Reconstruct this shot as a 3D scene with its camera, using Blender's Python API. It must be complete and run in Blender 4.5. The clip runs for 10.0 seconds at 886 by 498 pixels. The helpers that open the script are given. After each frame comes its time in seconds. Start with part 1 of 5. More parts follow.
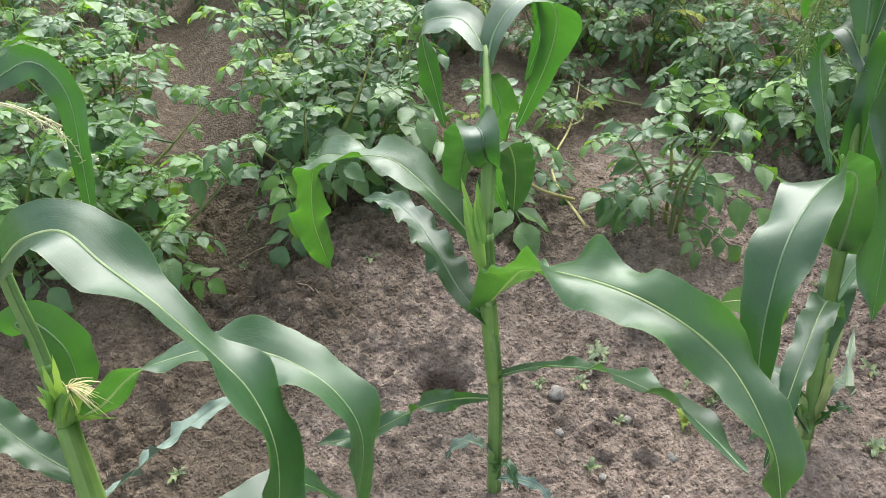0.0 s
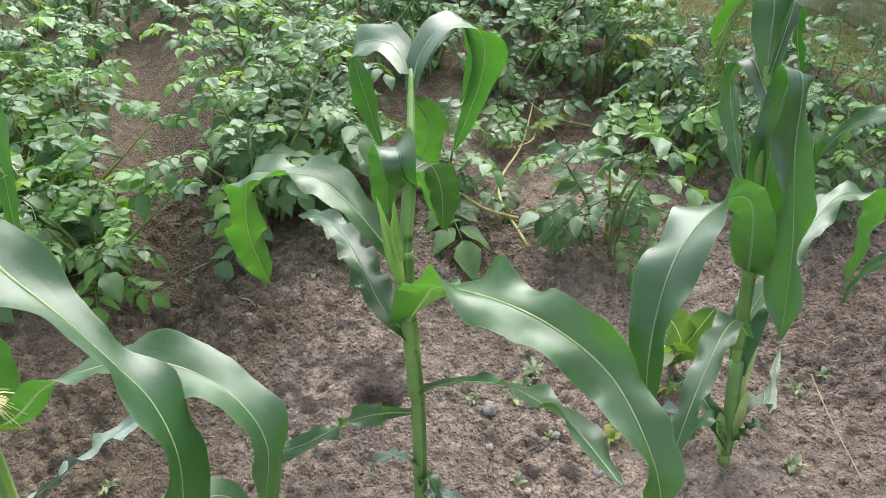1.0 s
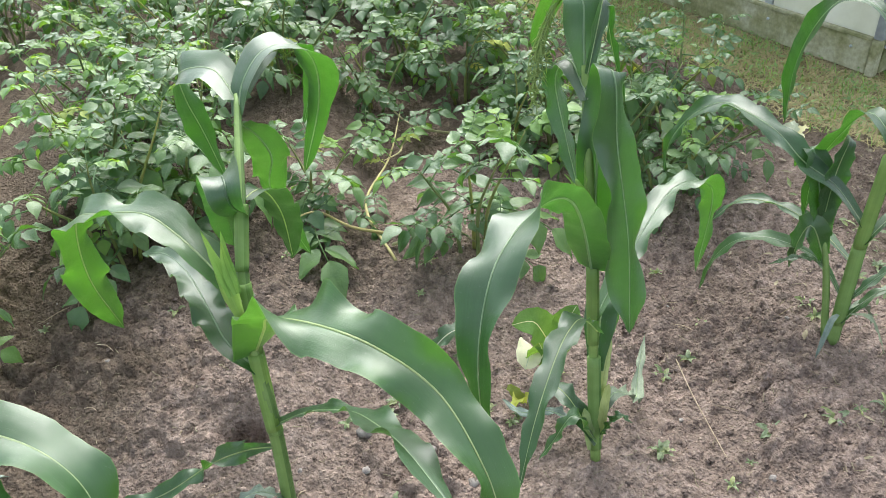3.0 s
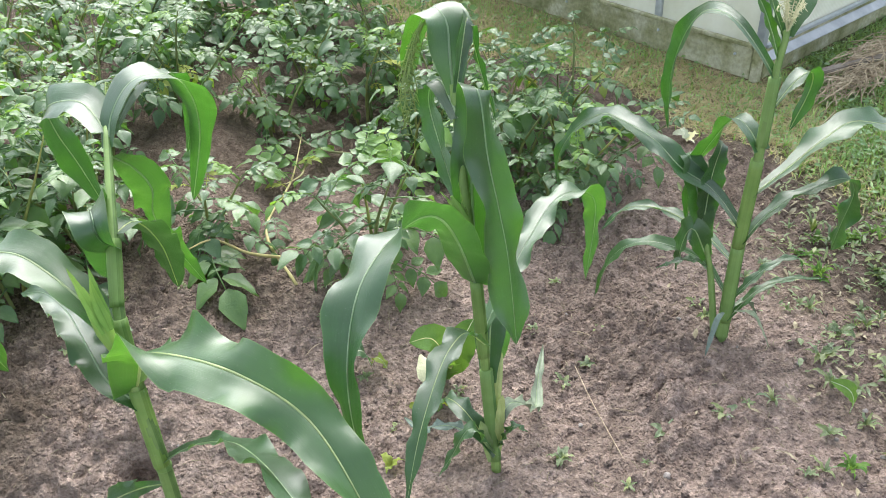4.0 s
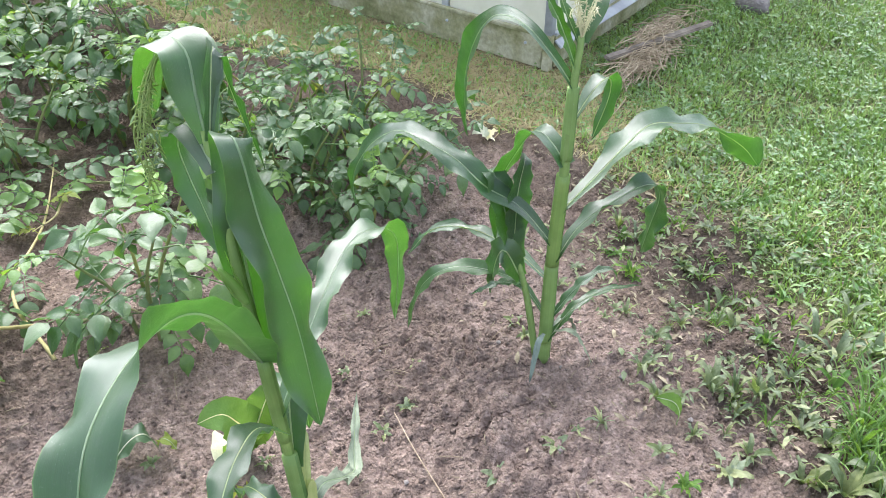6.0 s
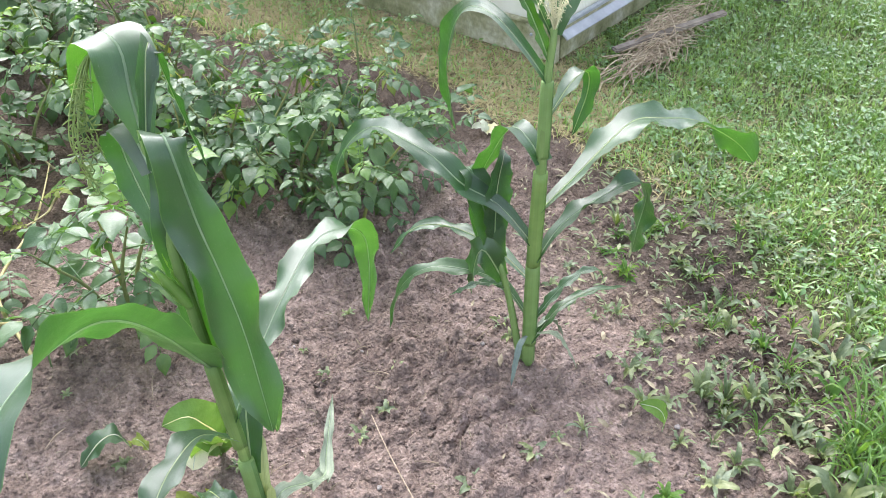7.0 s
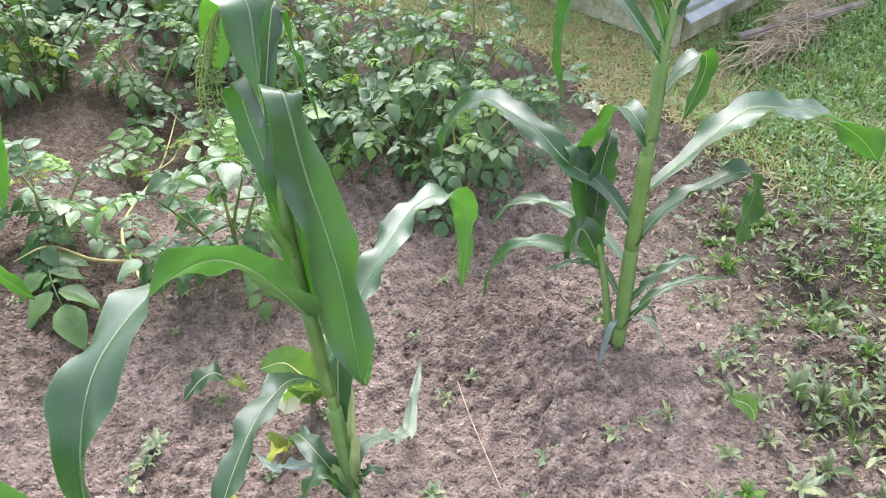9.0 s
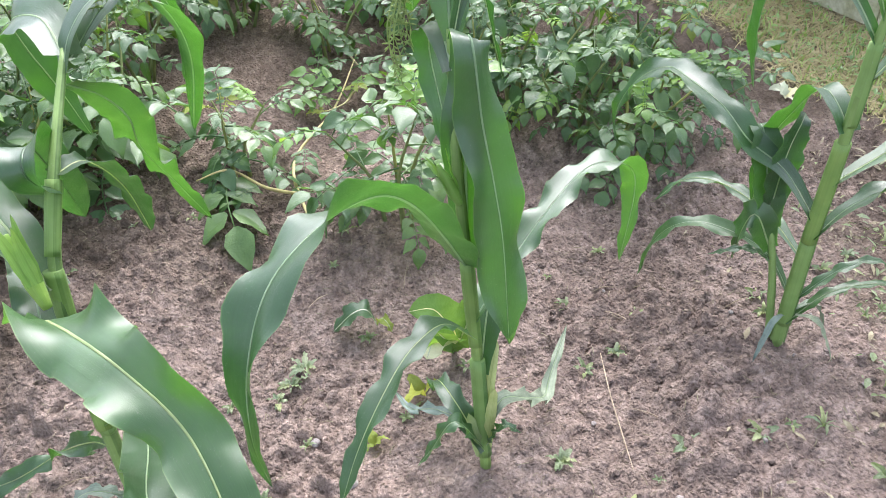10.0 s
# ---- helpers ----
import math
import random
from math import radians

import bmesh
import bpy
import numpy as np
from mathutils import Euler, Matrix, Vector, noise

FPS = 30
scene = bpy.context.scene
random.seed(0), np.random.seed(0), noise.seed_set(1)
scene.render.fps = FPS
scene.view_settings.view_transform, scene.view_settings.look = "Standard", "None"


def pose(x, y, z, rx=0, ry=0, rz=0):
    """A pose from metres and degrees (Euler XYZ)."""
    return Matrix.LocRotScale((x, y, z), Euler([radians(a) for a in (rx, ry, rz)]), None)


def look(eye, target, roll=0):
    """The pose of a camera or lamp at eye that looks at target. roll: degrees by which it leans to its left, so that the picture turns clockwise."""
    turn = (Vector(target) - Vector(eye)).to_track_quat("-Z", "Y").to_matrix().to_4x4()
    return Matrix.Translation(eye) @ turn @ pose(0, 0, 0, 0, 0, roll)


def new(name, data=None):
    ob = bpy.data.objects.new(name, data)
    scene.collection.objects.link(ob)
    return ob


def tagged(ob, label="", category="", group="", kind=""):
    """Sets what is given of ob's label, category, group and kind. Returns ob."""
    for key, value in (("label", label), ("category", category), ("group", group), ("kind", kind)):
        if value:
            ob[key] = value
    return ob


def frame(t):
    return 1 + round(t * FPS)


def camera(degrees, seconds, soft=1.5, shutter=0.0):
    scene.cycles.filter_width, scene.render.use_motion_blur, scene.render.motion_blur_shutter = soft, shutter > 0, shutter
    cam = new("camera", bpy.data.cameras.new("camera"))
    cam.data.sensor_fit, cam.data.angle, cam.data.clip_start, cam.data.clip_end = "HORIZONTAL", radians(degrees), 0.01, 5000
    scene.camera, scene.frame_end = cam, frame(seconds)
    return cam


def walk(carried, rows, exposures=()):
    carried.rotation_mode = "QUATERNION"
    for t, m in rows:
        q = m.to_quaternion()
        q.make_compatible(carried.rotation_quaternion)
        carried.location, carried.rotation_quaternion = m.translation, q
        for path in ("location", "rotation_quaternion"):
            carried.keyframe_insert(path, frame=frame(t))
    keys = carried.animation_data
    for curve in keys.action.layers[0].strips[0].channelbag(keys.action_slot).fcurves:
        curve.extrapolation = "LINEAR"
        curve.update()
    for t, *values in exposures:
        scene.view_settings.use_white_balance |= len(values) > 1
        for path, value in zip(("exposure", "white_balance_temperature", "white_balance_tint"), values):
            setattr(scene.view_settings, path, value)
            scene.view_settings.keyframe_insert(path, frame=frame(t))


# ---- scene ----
cam = camera(58.2, 10.0, soft=0.85)
PATH = [
    (0, (0.355, 0.106, 1.244), (0.058, 1.659, 0.02), -5.0),
    (0.5, (0.427, 0.095, 1.25), (0.171, 1.66, 0.032), -3.8),
    (1, (0.458, 0.096, 1.26), (0.199, 1.678, 0.065), -3.4),
    (1.5, (0.475, 0.108, 1.263), (0.275, 1.715, 0.089), -3.6),
    (2, (0.495, 0.116, 1.251), (0.372, 1.735, 0.083), -3.8),
    (3.3, (0.594, 0.13, 1.253), (0.59, 1.737, 0.063), -4.3),
    (3.5, (0.609, 0.129, 1.255), (0.643, 1.741, 0.073), -4.2),
    (4, (0.654, 0.119, 1.256), (0.777, 1.742, 0.094), -4.0),
    (4.5, (0.683, 0.141, 1.253), (0.956, 1.748, 0.095), -3.3),
    (5, (0.704, 0.245, 1.245), (1.168, 1.786, 0.058), -1.4),
    (5.5, (0.701, 0.327, 1.236), (1.282, 1.811, 0.027), 0.3),
    (6.8, (0.85, 0.341, 1.217), (1.335, 1.843, -0.011), -1.9),
    (7, (0.859, 0.341, 1.213), (1.332, 1.845, -0.017), -2.0),
    (7.5, (0.865, 0.33, 1.216), (1.332, 1.832, -0.02), -2.0),
    (8, (0.862, 0.318, 1.222), (1.272, 1.837, -0.013), -2.7),
    (8.5, (0.853, 0.318, 1.221), (1.179, 1.849, -0.024), -2.7),
    (9, (0.859, 0.317, 1.213), (1.078, 1.852, -0.05), -3.0),
    (9.5, (0.861, 0.32, 1.205), (0.914, 1.846, -0.087), -3.8),
    (10, (0.833, 0.316, 1.199), (0.687, 1.82, -0.111), -4.5),
]
walk(cam, [(t, look(eye, target, roll)) for t, eye, target, roll in PATH],
     exposures=((0, 1.60, 6400, 5), (3.5, 1.83, 6450, 8), (5.5, 2.08, 6200, 14), (7.5, 2.15, 6200, 16), (10, 2.13, 6200, 16)))

# ---- light: a thin overcast sky, the veiled sun high beyond the beds ----
SUN_UP, SUN_FROM = radians(46), radians(8)       # height, and bearing east of +y
world = bpy.data.worlds.new("overcast_sky")
scene.world = world
world.use_nodes = True
wn, wl = world.node_tree.nodes, world.node_tree.links
sky = wn.new("ShaderNodeTexSky")
sky.sky_type, sky.sun_disc, sky.sun_elevation, sky.sun_rotation = "NISHITA", False, SUN_UP, SUN_FROM
sky.air_density, sky.dust_density = 1.0, 2.5
pale = wn.new("ShaderNodeHueSaturation")
pale.inputs["Saturation"].default_value = 0.45
wl.new(sky.outputs[0], pale.inputs["Color"])
wl.new(pale.outputs[0], wn["Background"].inputs["Color"])
wn["Background"].inputs["Strength"].default_value = 0.138
sun = new("sun", bpy.data.lights.new("sun", "SUN"))
sun.data.energy, sun.data.angle, sun.data.color = 2.1, radians(60), (1.0, 0.97, 0.93)
sun.matrix_world = look((math.sin(SUN_FROM) * math.cos(SUN_UP), math.cos(SUN_FROM) * math.cos(SUN_UP), math.sin(SUN_UP)), (0, 0, 0))


# ---- materials ----
def material(name, rough=0.6, spec=0.4):
    m = bpy.data.materials.new(name)
    m.use_nodes = True
    p = m.node_tree.nodes["Principled BSDF"]
    p.inputs["Roughness"].default_value, p.inputs["Specular IOR Level"].default_value = rough, spec
    return m, m.node_tree.nodes, m.node_tree.links, p


def noise_at(n, l, scale, detail=4.0, source="Object", rough=0.6):
    co = n.new("ShaderNodeTexCoord")
    t = n.new("ShaderNodeTexNoise")
    t.inputs["Scale"].default_value, t.inputs["Detail"].default_value, t.inputs["Roughness"].default_value = scale, detail, rough
    l.new(co.outputs[source], t.inputs["Vector"])
    return t


def ramp(n, l, source, stops):
    r = n.new("ShaderNodeValToRGB")
    while len(r.color_ramp.elements) < len(stops):
        r.color_ramp.elements.new(0.5)
    for e, (at, c) in zip(r.color_ramp.elements, stops):
        e.position, e.color = at, (*c, 1)
    l.new(source, r.inputs[0])
    return r


def mixed(n, l, kind, factor, a, b):
    x = n.new("ShaderNodeMix")
    x.data_type, x.blend_type = "RGBA", kind
    for socket, v in ((x.inputs[0], factor), (x.inputs[6], a), (x.inputs[7], b)):
        if isinstance(v, (int, float)):
            socket.default_value = v
        elif isinstance(v, tuple):
            socket.default_value = (*v, 1)
        else:
            l.new(v, socket)
    return x.outputs[2]


def bumped(n, l, p, height, strength, distance=0.01):
    b = n.new("ShaderNodeBump")
    b.inputs["Strength"].default_value, b.inputs["Distance"].default_value = strength, distance
    l.new(height, b.inputs["Height"])
    l.new(b.outputs[0], p.inputs["Normal"])


def plain(name, dark, light, scale=20.0, rough=0.7, bump=0.3, spec=0.3):
    m, n, l, p = material(name, rough, spec)
    a, b = noise_at(n, l, scale), noise_at(n, l, scale * 6)
    c = ramp(n, l, a.outputs[0], ((0.3, dark), (0.7, light)))
    info = n.new("ShaderNodeObjectInfo")
    shade = ramp(n, l, info.outputs["Random"], ((0, (0.75, 0.75, 0.75)), (1, (1.15, 1.15, 1.15))))
    l.new(mixed(n, l, "MULTIPLY", 1.0, c.outputs[0], shade.outputs[0]), p.inputs["Base Color"])
    if bump:
        bumped(n, l, p, b.outputs[0], bump)
    return m


def foliage(name, dark, light, glow, sheen=0.4, rough=0.42, veins=0.0, vein_scale=40.0, passes=0.4, source="Object", spots=18.0, coat=0.0, island=False):
    """A leaf: a waxy surface over a body that lets light through; parallel veins run along the blade."""
    m, n, l, p = material(name, rough, sheen)
    a, b = noise_at(n, l, spots, 3.0), noise_at(n, l, spots * 8, 3.0)
    c = ramp(n, l, a.outputs[0], ((0.3, dark), (0.72, light)))
    info = n.new("ShaderNodeObjectInfo")
    shade = ramp(n, l, info.outputs["Random"], ((0, (0.7, 0.78, 0.8)), (0.6, (1.0, 1.0, 1.0)), (1, (1.3, 1.18, 0.9))))
    colour = mixed(n, l, "MULTIPLY", 1.0, c.outputs[0], shade.outputs[0])
    if island:
        each = n.new("ShaderNodeNewGeometry")
        colour = mixed(n, l, "MULTIPLY", 1.0, colour, ramp(n, l, each.outputs["Random Per Island"], ((0, (0.55, 0.65, 0.55)), (0.55, (1.0, 1.0, 1.0)), (0.85, (1.35, 1.2, 1.0)), (1, (1.7, 1.45, 1.4)))).outputs[0])
    height = b.outputs[0]
    if veins:
        uv = n.new("ShaderNodeUVMap")
        stretch = n.new("ShaderNodeMapping")
        stretch.inputs["Scale"].default_value = (vein_scale, 2.2, 1.0)
        l.new(uv.outputs[0], stretch.inputs["Vector"])
        streak = n.new("ShaderNodeTexNoise")
        streak.inputs["Scale"].default_value, streak.inputs["Detail"].default_value, streak.inputs["Roughness"].default_value = 1.0, 5.0, 0.7
        l.new(stretch.outputs[0], streak.inputs["Vector"])
        colour = mixed(n, l, "MULTIPLY", veins, colour, ramp(n, l, streak.outputs[0], ((0.3, (0.5, 0.6, 0.5)), (0.5, (1.0, 1.0, 1.0)), (0.7, (1.6, 1.45, 1.6)))).outputs[0])
        across = n.new("ShaderNodeSeparateXYZ")
        l.new(uv.outputs[0], across.inputs[0])
        from_rib = n.new("ShaderNodeMath")
        from_rib.operation = "ABSOLUTE"
        l.new(across.outputs[0], from_rib.inputs[0])
        rim = ramp(n, l, from_rib.outputs[0], ((0.965, (0, 0, 0)), (1.0, (0.4, 0.4, 0.4))))
        colour = mixed(n, l, "MIX", rim.outputs[0], colour, (0.30, 0.44, 0.14))
        dust = ramp(n, l, noise_at(n, l, 420.0, 2.0).outputs[0], ((0.66, (0, 0, 0)), (0.76, (0.45, 0.45, 0.45))))
        colour = mixed(n, l, "MIX", dust.outputs[0], colour, (0.34, 0.36, 0.30))
        height = mixed(n, l, "MIX", 0.7, b.outputs[0], streak.outputs[0])
    l.new(colour, p.inputs["Base Color"])
    bumped(n, l, p, height, 0.5 if veins else 0.8, 0.003)
    patch = noise_at(n, l, spots * 2.2, 4.0)
    gloss = ramp(n, l, patch.outputs[0], ((0.3, (rough * 0.75,) * 3), (0.7, (min(1.0, rough * 1.5),) * 3)))
    l.new(gloss.outputs[0], p.inputs["Roughness"])
    p.inputs["Coat Weight"].default_value, p.inputs["Coat Roughness"].default_value = coat, 0.36
    t = n.new("ShaderNodeBsdfTranslucent")
    l.new(mixed(n, l, "MULTIPLY", 1.0, glow, shade.outputs[0]), t.inputs["Color"])
    mix = n.new("ShaderNodeMixShader")
    mix.inputs[0].default_value = passes
    l.new(p.outputs[0], mix.inputs[1])
    l.new(t.outputs[0], mix.inputs[2])
    l.new(mix.outputs[0], n["Material Output"].inputs["Surface"])
    return m


def soil_material():
    m, n, l, p = material("loose_soil", 0.9, 0.15)
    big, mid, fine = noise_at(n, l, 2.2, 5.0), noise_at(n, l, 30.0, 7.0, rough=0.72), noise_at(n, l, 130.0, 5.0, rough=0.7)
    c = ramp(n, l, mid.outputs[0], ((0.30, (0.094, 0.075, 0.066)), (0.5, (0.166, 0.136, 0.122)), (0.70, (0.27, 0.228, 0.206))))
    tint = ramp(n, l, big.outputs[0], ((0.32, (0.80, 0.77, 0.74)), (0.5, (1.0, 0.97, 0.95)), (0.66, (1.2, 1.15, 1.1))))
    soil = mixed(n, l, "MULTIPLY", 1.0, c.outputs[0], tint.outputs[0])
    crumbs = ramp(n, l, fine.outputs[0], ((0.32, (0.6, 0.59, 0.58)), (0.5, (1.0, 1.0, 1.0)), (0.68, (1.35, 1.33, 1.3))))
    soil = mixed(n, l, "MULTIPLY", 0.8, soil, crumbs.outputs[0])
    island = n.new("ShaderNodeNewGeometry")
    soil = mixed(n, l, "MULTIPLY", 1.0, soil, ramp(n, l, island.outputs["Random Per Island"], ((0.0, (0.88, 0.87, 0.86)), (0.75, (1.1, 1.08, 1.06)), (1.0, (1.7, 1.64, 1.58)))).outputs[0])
    # dampness in the furrow, shade painted under the potatoes, darker by weeds and far rows
    where = n.new("ShaderNodeTexCoord")
    damp_shade = n.new("ShaderNodeAttribute")
    damp_shade.attribute_name = "damp_shade"
    dimmed = ramp(n, l, damp_shade.outputs["Fac"], ((0.0, (1.0, 1.0, 1.0)), (1.0, (0.54, 0.54, 0.49))))
    soil = mixed(n, l, "MULTIPLY", 1.0, soil, dimmed.outputs[0])
    turf = n.new("ShaderNodeAttribute")
    turf.attribute_name = "turf"
    straw = n.new("ShaderNodeAttribute")
    straw.attribute_name = "straw"
    blades = noise_at(n, l, 60.0, 6.0, rough=0.7)
    thatch = ramp(n, l, blades.outputs[0], ((0.34, (0.10, 0.085, 0.045)), (0.5, (0.27, 0.235, 0.12)), (0.66, (0.52, 0.44, 0.29))))
    moss = ramp(n, l, blades.outputs[0], ((0.34, (0.05, 0.065, 0.02)), (0.5, (0.13, 0.17, 0.055)), (0.7, (0.28, 0.30, 0.13))))
    sward = mixed(n, l, "MIX", straw.outputs["Fac"], moss.outputs[0], thatch.outputs[0])
    l.new(mixed(n, l, "MIX", turf.outputs["Fac"], soil, sward), p.inputs["Base Color"])
    bend = n.new("ShaderNodeVectorMath")
    bend.operation = "MULTIPLY_ADD"
    l.new(noise_at(n, l, 55.0, 3.0).outputs["Color"], bend.inputs[0])
    bend.inputs[1].default_value = (0.014, 0.014, 0.014)
    l.new(where.outputs["Object"], bend.inputs[2])
    grains = n.new("ShaderNodeTexVoronoi")
    grains.inputs["Scale"].default_value = 115.0
    l.new(bend.outputs[0], grains.inputs["Vector"])
    grain = ramp(n, l, grains.outputs["Distance"], ((0.0, (1, 1, 1)), (0.62, (0, 0, 0))))
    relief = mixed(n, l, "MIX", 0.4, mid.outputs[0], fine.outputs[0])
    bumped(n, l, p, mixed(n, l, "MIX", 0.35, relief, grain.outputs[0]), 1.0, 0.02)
    return m


SOIL = soil_material()
CORN_LEAF = foliage("corn_leaf_blade", (0.013, 0.056, 0.015), (0.036, 0.106, 0.036), (0.070, 0.23, 0.014), 0.6, 0.43, 0.75, 46.0, 0.34, spots=14.0, coat=1.0)
CORN_RIB = foliage("corn_midrib", (0.20, 0.30, 0.17), (0.36, 0.45, 0.30), (0.5, 0.62, 0.35), 0.4, 0.4, passes=0.4)
CORN_STALK = foliage("corn_stalk_skin", (0.055, 0.115, 0.025), (0.16, 0.25, 0.075), (0.3, 0.5, 0.06), 0.35, 0.45, 0.7, 3.5, 0.08, spots=22.0)
CORN_SHEATH = foliage("corn_sheath", (0.06, 0.14, 0.03), (0.17, 0.28, 0.085), (0.28, 0.5, 0.06), 0.35, 0.48, 0.7, 3.5, 0.2, spots=16.0)
PALE_SHEATH = foliage("pale_sheath", (0.20, 0.28, 0.10), (0.42, 0.46, 0.24), (0.4, 0.5, 0.12), 0.3, 0.5, 0.6, 8.0, 0.2, spots=20.0)
HUSK = foliage("ear_husk", (0.16, 0.32, 0.06), (0.30, 0.48, 0.12), (0.4, 0.6, 0.1), 0.3, 0.5, 0.5, 5.0, 0.2)
SILK = plain("ear_silk", (0.62, 0.52, 0.25), (0.86, 0.77, 0.48), 60, 0.6, 0.1)
TASSEL = foliage("tassel_spike", (0.17, 0.26, 0.07), (0.34, 0.42, 0.15), (0.5, 0.6, 0.2), 0.2, 0.6, passes=0.2)
TASSEL_DRY = plain("tassel_straw", (0.42, 0.42, 0.24), (0.66, 0.64, 0.42), 40, 0.7, 0.1)
DRY_LEAF = foliage("withered_leaf", (0.10, 0.145, 0.12), (0.23, 0.29, 0.25), (0.11, 0.16, 0.11), 0.4, 0.5, 0.6, 14.0, 0.08, spots=30.0)
POTATO_LEAF = foliage("potato_leaflet", (0.032, 0.090, 0.025), (0.084, 0.176, 0.052), (0.16, 0.38, 0.03), 0.6, 0.45, passes=0.25, spots=30.0, coat=0.5)
POTATO_YOUNG = foliage("potato_young_leaflet", (0.07, 0.17, 0.025), (0.13, 0.27, 0.05), (0.32, 0.56, 0.04), 0.5, 0.45, passes=0.32, spots=30.0, coat=0.4)
POTATO_STEM = foliage("potato_stem_skin", (0.14, 0.19, 0.06), (0.28, 0.30, 0.12), (0.3, 0.4, 0.1), 0.25, 0.55, passes=0.1)
FALLEN_STEM = foliage("fallen_stem_skin", (0.26, 0.26, 0.12), (0.46, 0.42, 0.24), (0.4, 0.4, 0.15), 0.25, 0.55, passes=0.1)
WEED_LEAF = foliage("weed_leaf", (0.09, 0.14, 0.05), (0.27, 0.33, 0.16), (0.24, 0.38, 0.06), 0.7, 0.4, passes=0.25, spots=60.0, coat=0.7, island=True)
WEED_PALE = foliage("weed_grey_leaf", (0.11, 0.16, 0.075), (0.28, 0.34, 0.19), (0.24, 0.36, 0.08), 0.6, 0.42, passes=0.22, spots=60.0, coat=0.5, island=True)
CABBAGE_LEAF = foliage("cabbage_leaf", (0.055, 0.14, 0.028), (0.15, 0.27, 0.07), (0.28, 0.5, 0.06), 0.3, 0.5, passes=0.32, spots=30.0)
PALE_LEAF = foliage("bleached_leaf", (0.60, 0.64, 0.44), (0.82, 0.84, 0.68), (0.65, 0.7, 0.4), 0.3, 0.55, passes=0.25, spots=40.0)
YELLOW_LEAF = foliage("yellowing_leaf", (0.20, 0.27, 0.05), (0.34, 0.40, 0.10), (0.5, 0.55, 0.08), 0.3, 0.5, passes=0.35, spots=40.0)
GRASS = foliage("grass_blade", (0.10, 0.22, 0.045), (0.33, 0.47, 0.15), (0.34, 0.58, 0.09), 0.9, 0.35, passes=0.36, spots=9.0, coat=0.5, island=True)
TUFT = foliage("tuft_grass_blade", (0.06, 0.15, 0.025), (0.17, 0.32, 0.07), (0.28, 0.5, 0.05), 0.6, 0.4, passes=0.3, spots=40.0, coat=0.3)
STRAW = plain("dry_straw", (0.34, 0.29, 0.12), (0.58, 0.50, 0.27), 30, 0.8, 0.2)
HEAP = plain("dried_stems", (0.22, 0.16, 0.10), (0.60, 0.50, 0.35), 30, 0.8, 0.2)
TWIG = plain("dry_twig", (0.22, 0.17, 0.11), (0.45, 0.37, 0.27), 60, 0.8, 0.3)
STONE = plain("field_stone", (0.16, 0.14, 0.13), (0.40, 0.37, 0.34), 90, 0.8, 0.4)
OLD_WOOD = plain("weathered_wood", (0.11, 0.09, 0.07), (0.30, 0.26, 0.21), 14, 0.85, 0.5)
LAWN_HERB = foliage("lawn_herb_leaf", (0.08, 0.20, 0.04), (0.31, 0.49, 0.17), (0.33, 0.60, 0.08), 0.8, 0.33, passes=0.34, spots=9.0, coat=0.75, island=True)
LITTER = plain("withered_leaf_bits", (0.17, 0.14, 0.085), (0.40, 0.36, 0.24), 50, 0.7, 0.2)
METAL = plain("galvanised_steel", (0.35, 0.38, 0.40), (0.5, 0.53, 0.55), 25, 0.45, 0.1)
METAL.node_tree.nodes["Principled BSDF"].inputs["Metallic"].default_value = 0.5


def board_material():
    """Whitewashed board with green algae and dark drips."""
    m, n, l, p = material("stained_white_board", 0.75, 0.25)
    a, b = noise_at(n, l, 7.0, 6.0), noise_at(n, l, 60.0, 5.0)
    c = ramp(n, l, a.outputs[0], ((0.33, (0.14, 0.155, 0.06)), (0.47, (0.30, 0.30, 0.17)), (0.62, (0.46, 0.45, 0.33))))
    d = ramp(n, l, b.outputs[0], ((0.35, (0.75, 0.75, 0.72)), (0.7, (1.1, 1.1, 1.08))))
    l.new(mixed(n, l, "MULTIPLY", 1.0, c.outputs[0], d.outputs[0]), p.inputs["Base Color"])
    bumped(n, l, p, b.outputs[0], 0.3, 0.003)
    return m


def sheet_material():
    """Twin-wall plastic sheet, milky, with fine vertical flutes."""
    m, n, l, p = material("milky_plastic_sheet", 0.3, 0.5)
    a = noise_at(n, l, 5.0, 5.0)
    c = ramp(n, l, a.outputs[0], ((0.3, (0.60, 0.60, 0.46)), (0.65, (0.76, 0.76, 0.64))))
    l.new(c.outputs[0], p.inputs["Base Color"])
    co = n.new("ShaderNodeTexCoord")
    w = n.new("ShaderNodeTexWave")
    w.bands_direction = "X"
    w.inputs["Scale"].default_value = 30.0
    l.new(co.outputs["Object"], w.inputs["Vector"])
    bumped(n, l, p, w.outputs[0], 0.25, 0.002)
    return m


BOARD, SHEET = board_material(), sheet_material()
PALE_SHEET = plain("pale_plastic", (0.26, 0.28, 0.29), (0.42, 0.44, 0.45), 12, 0.6, 0.1, 0.3)


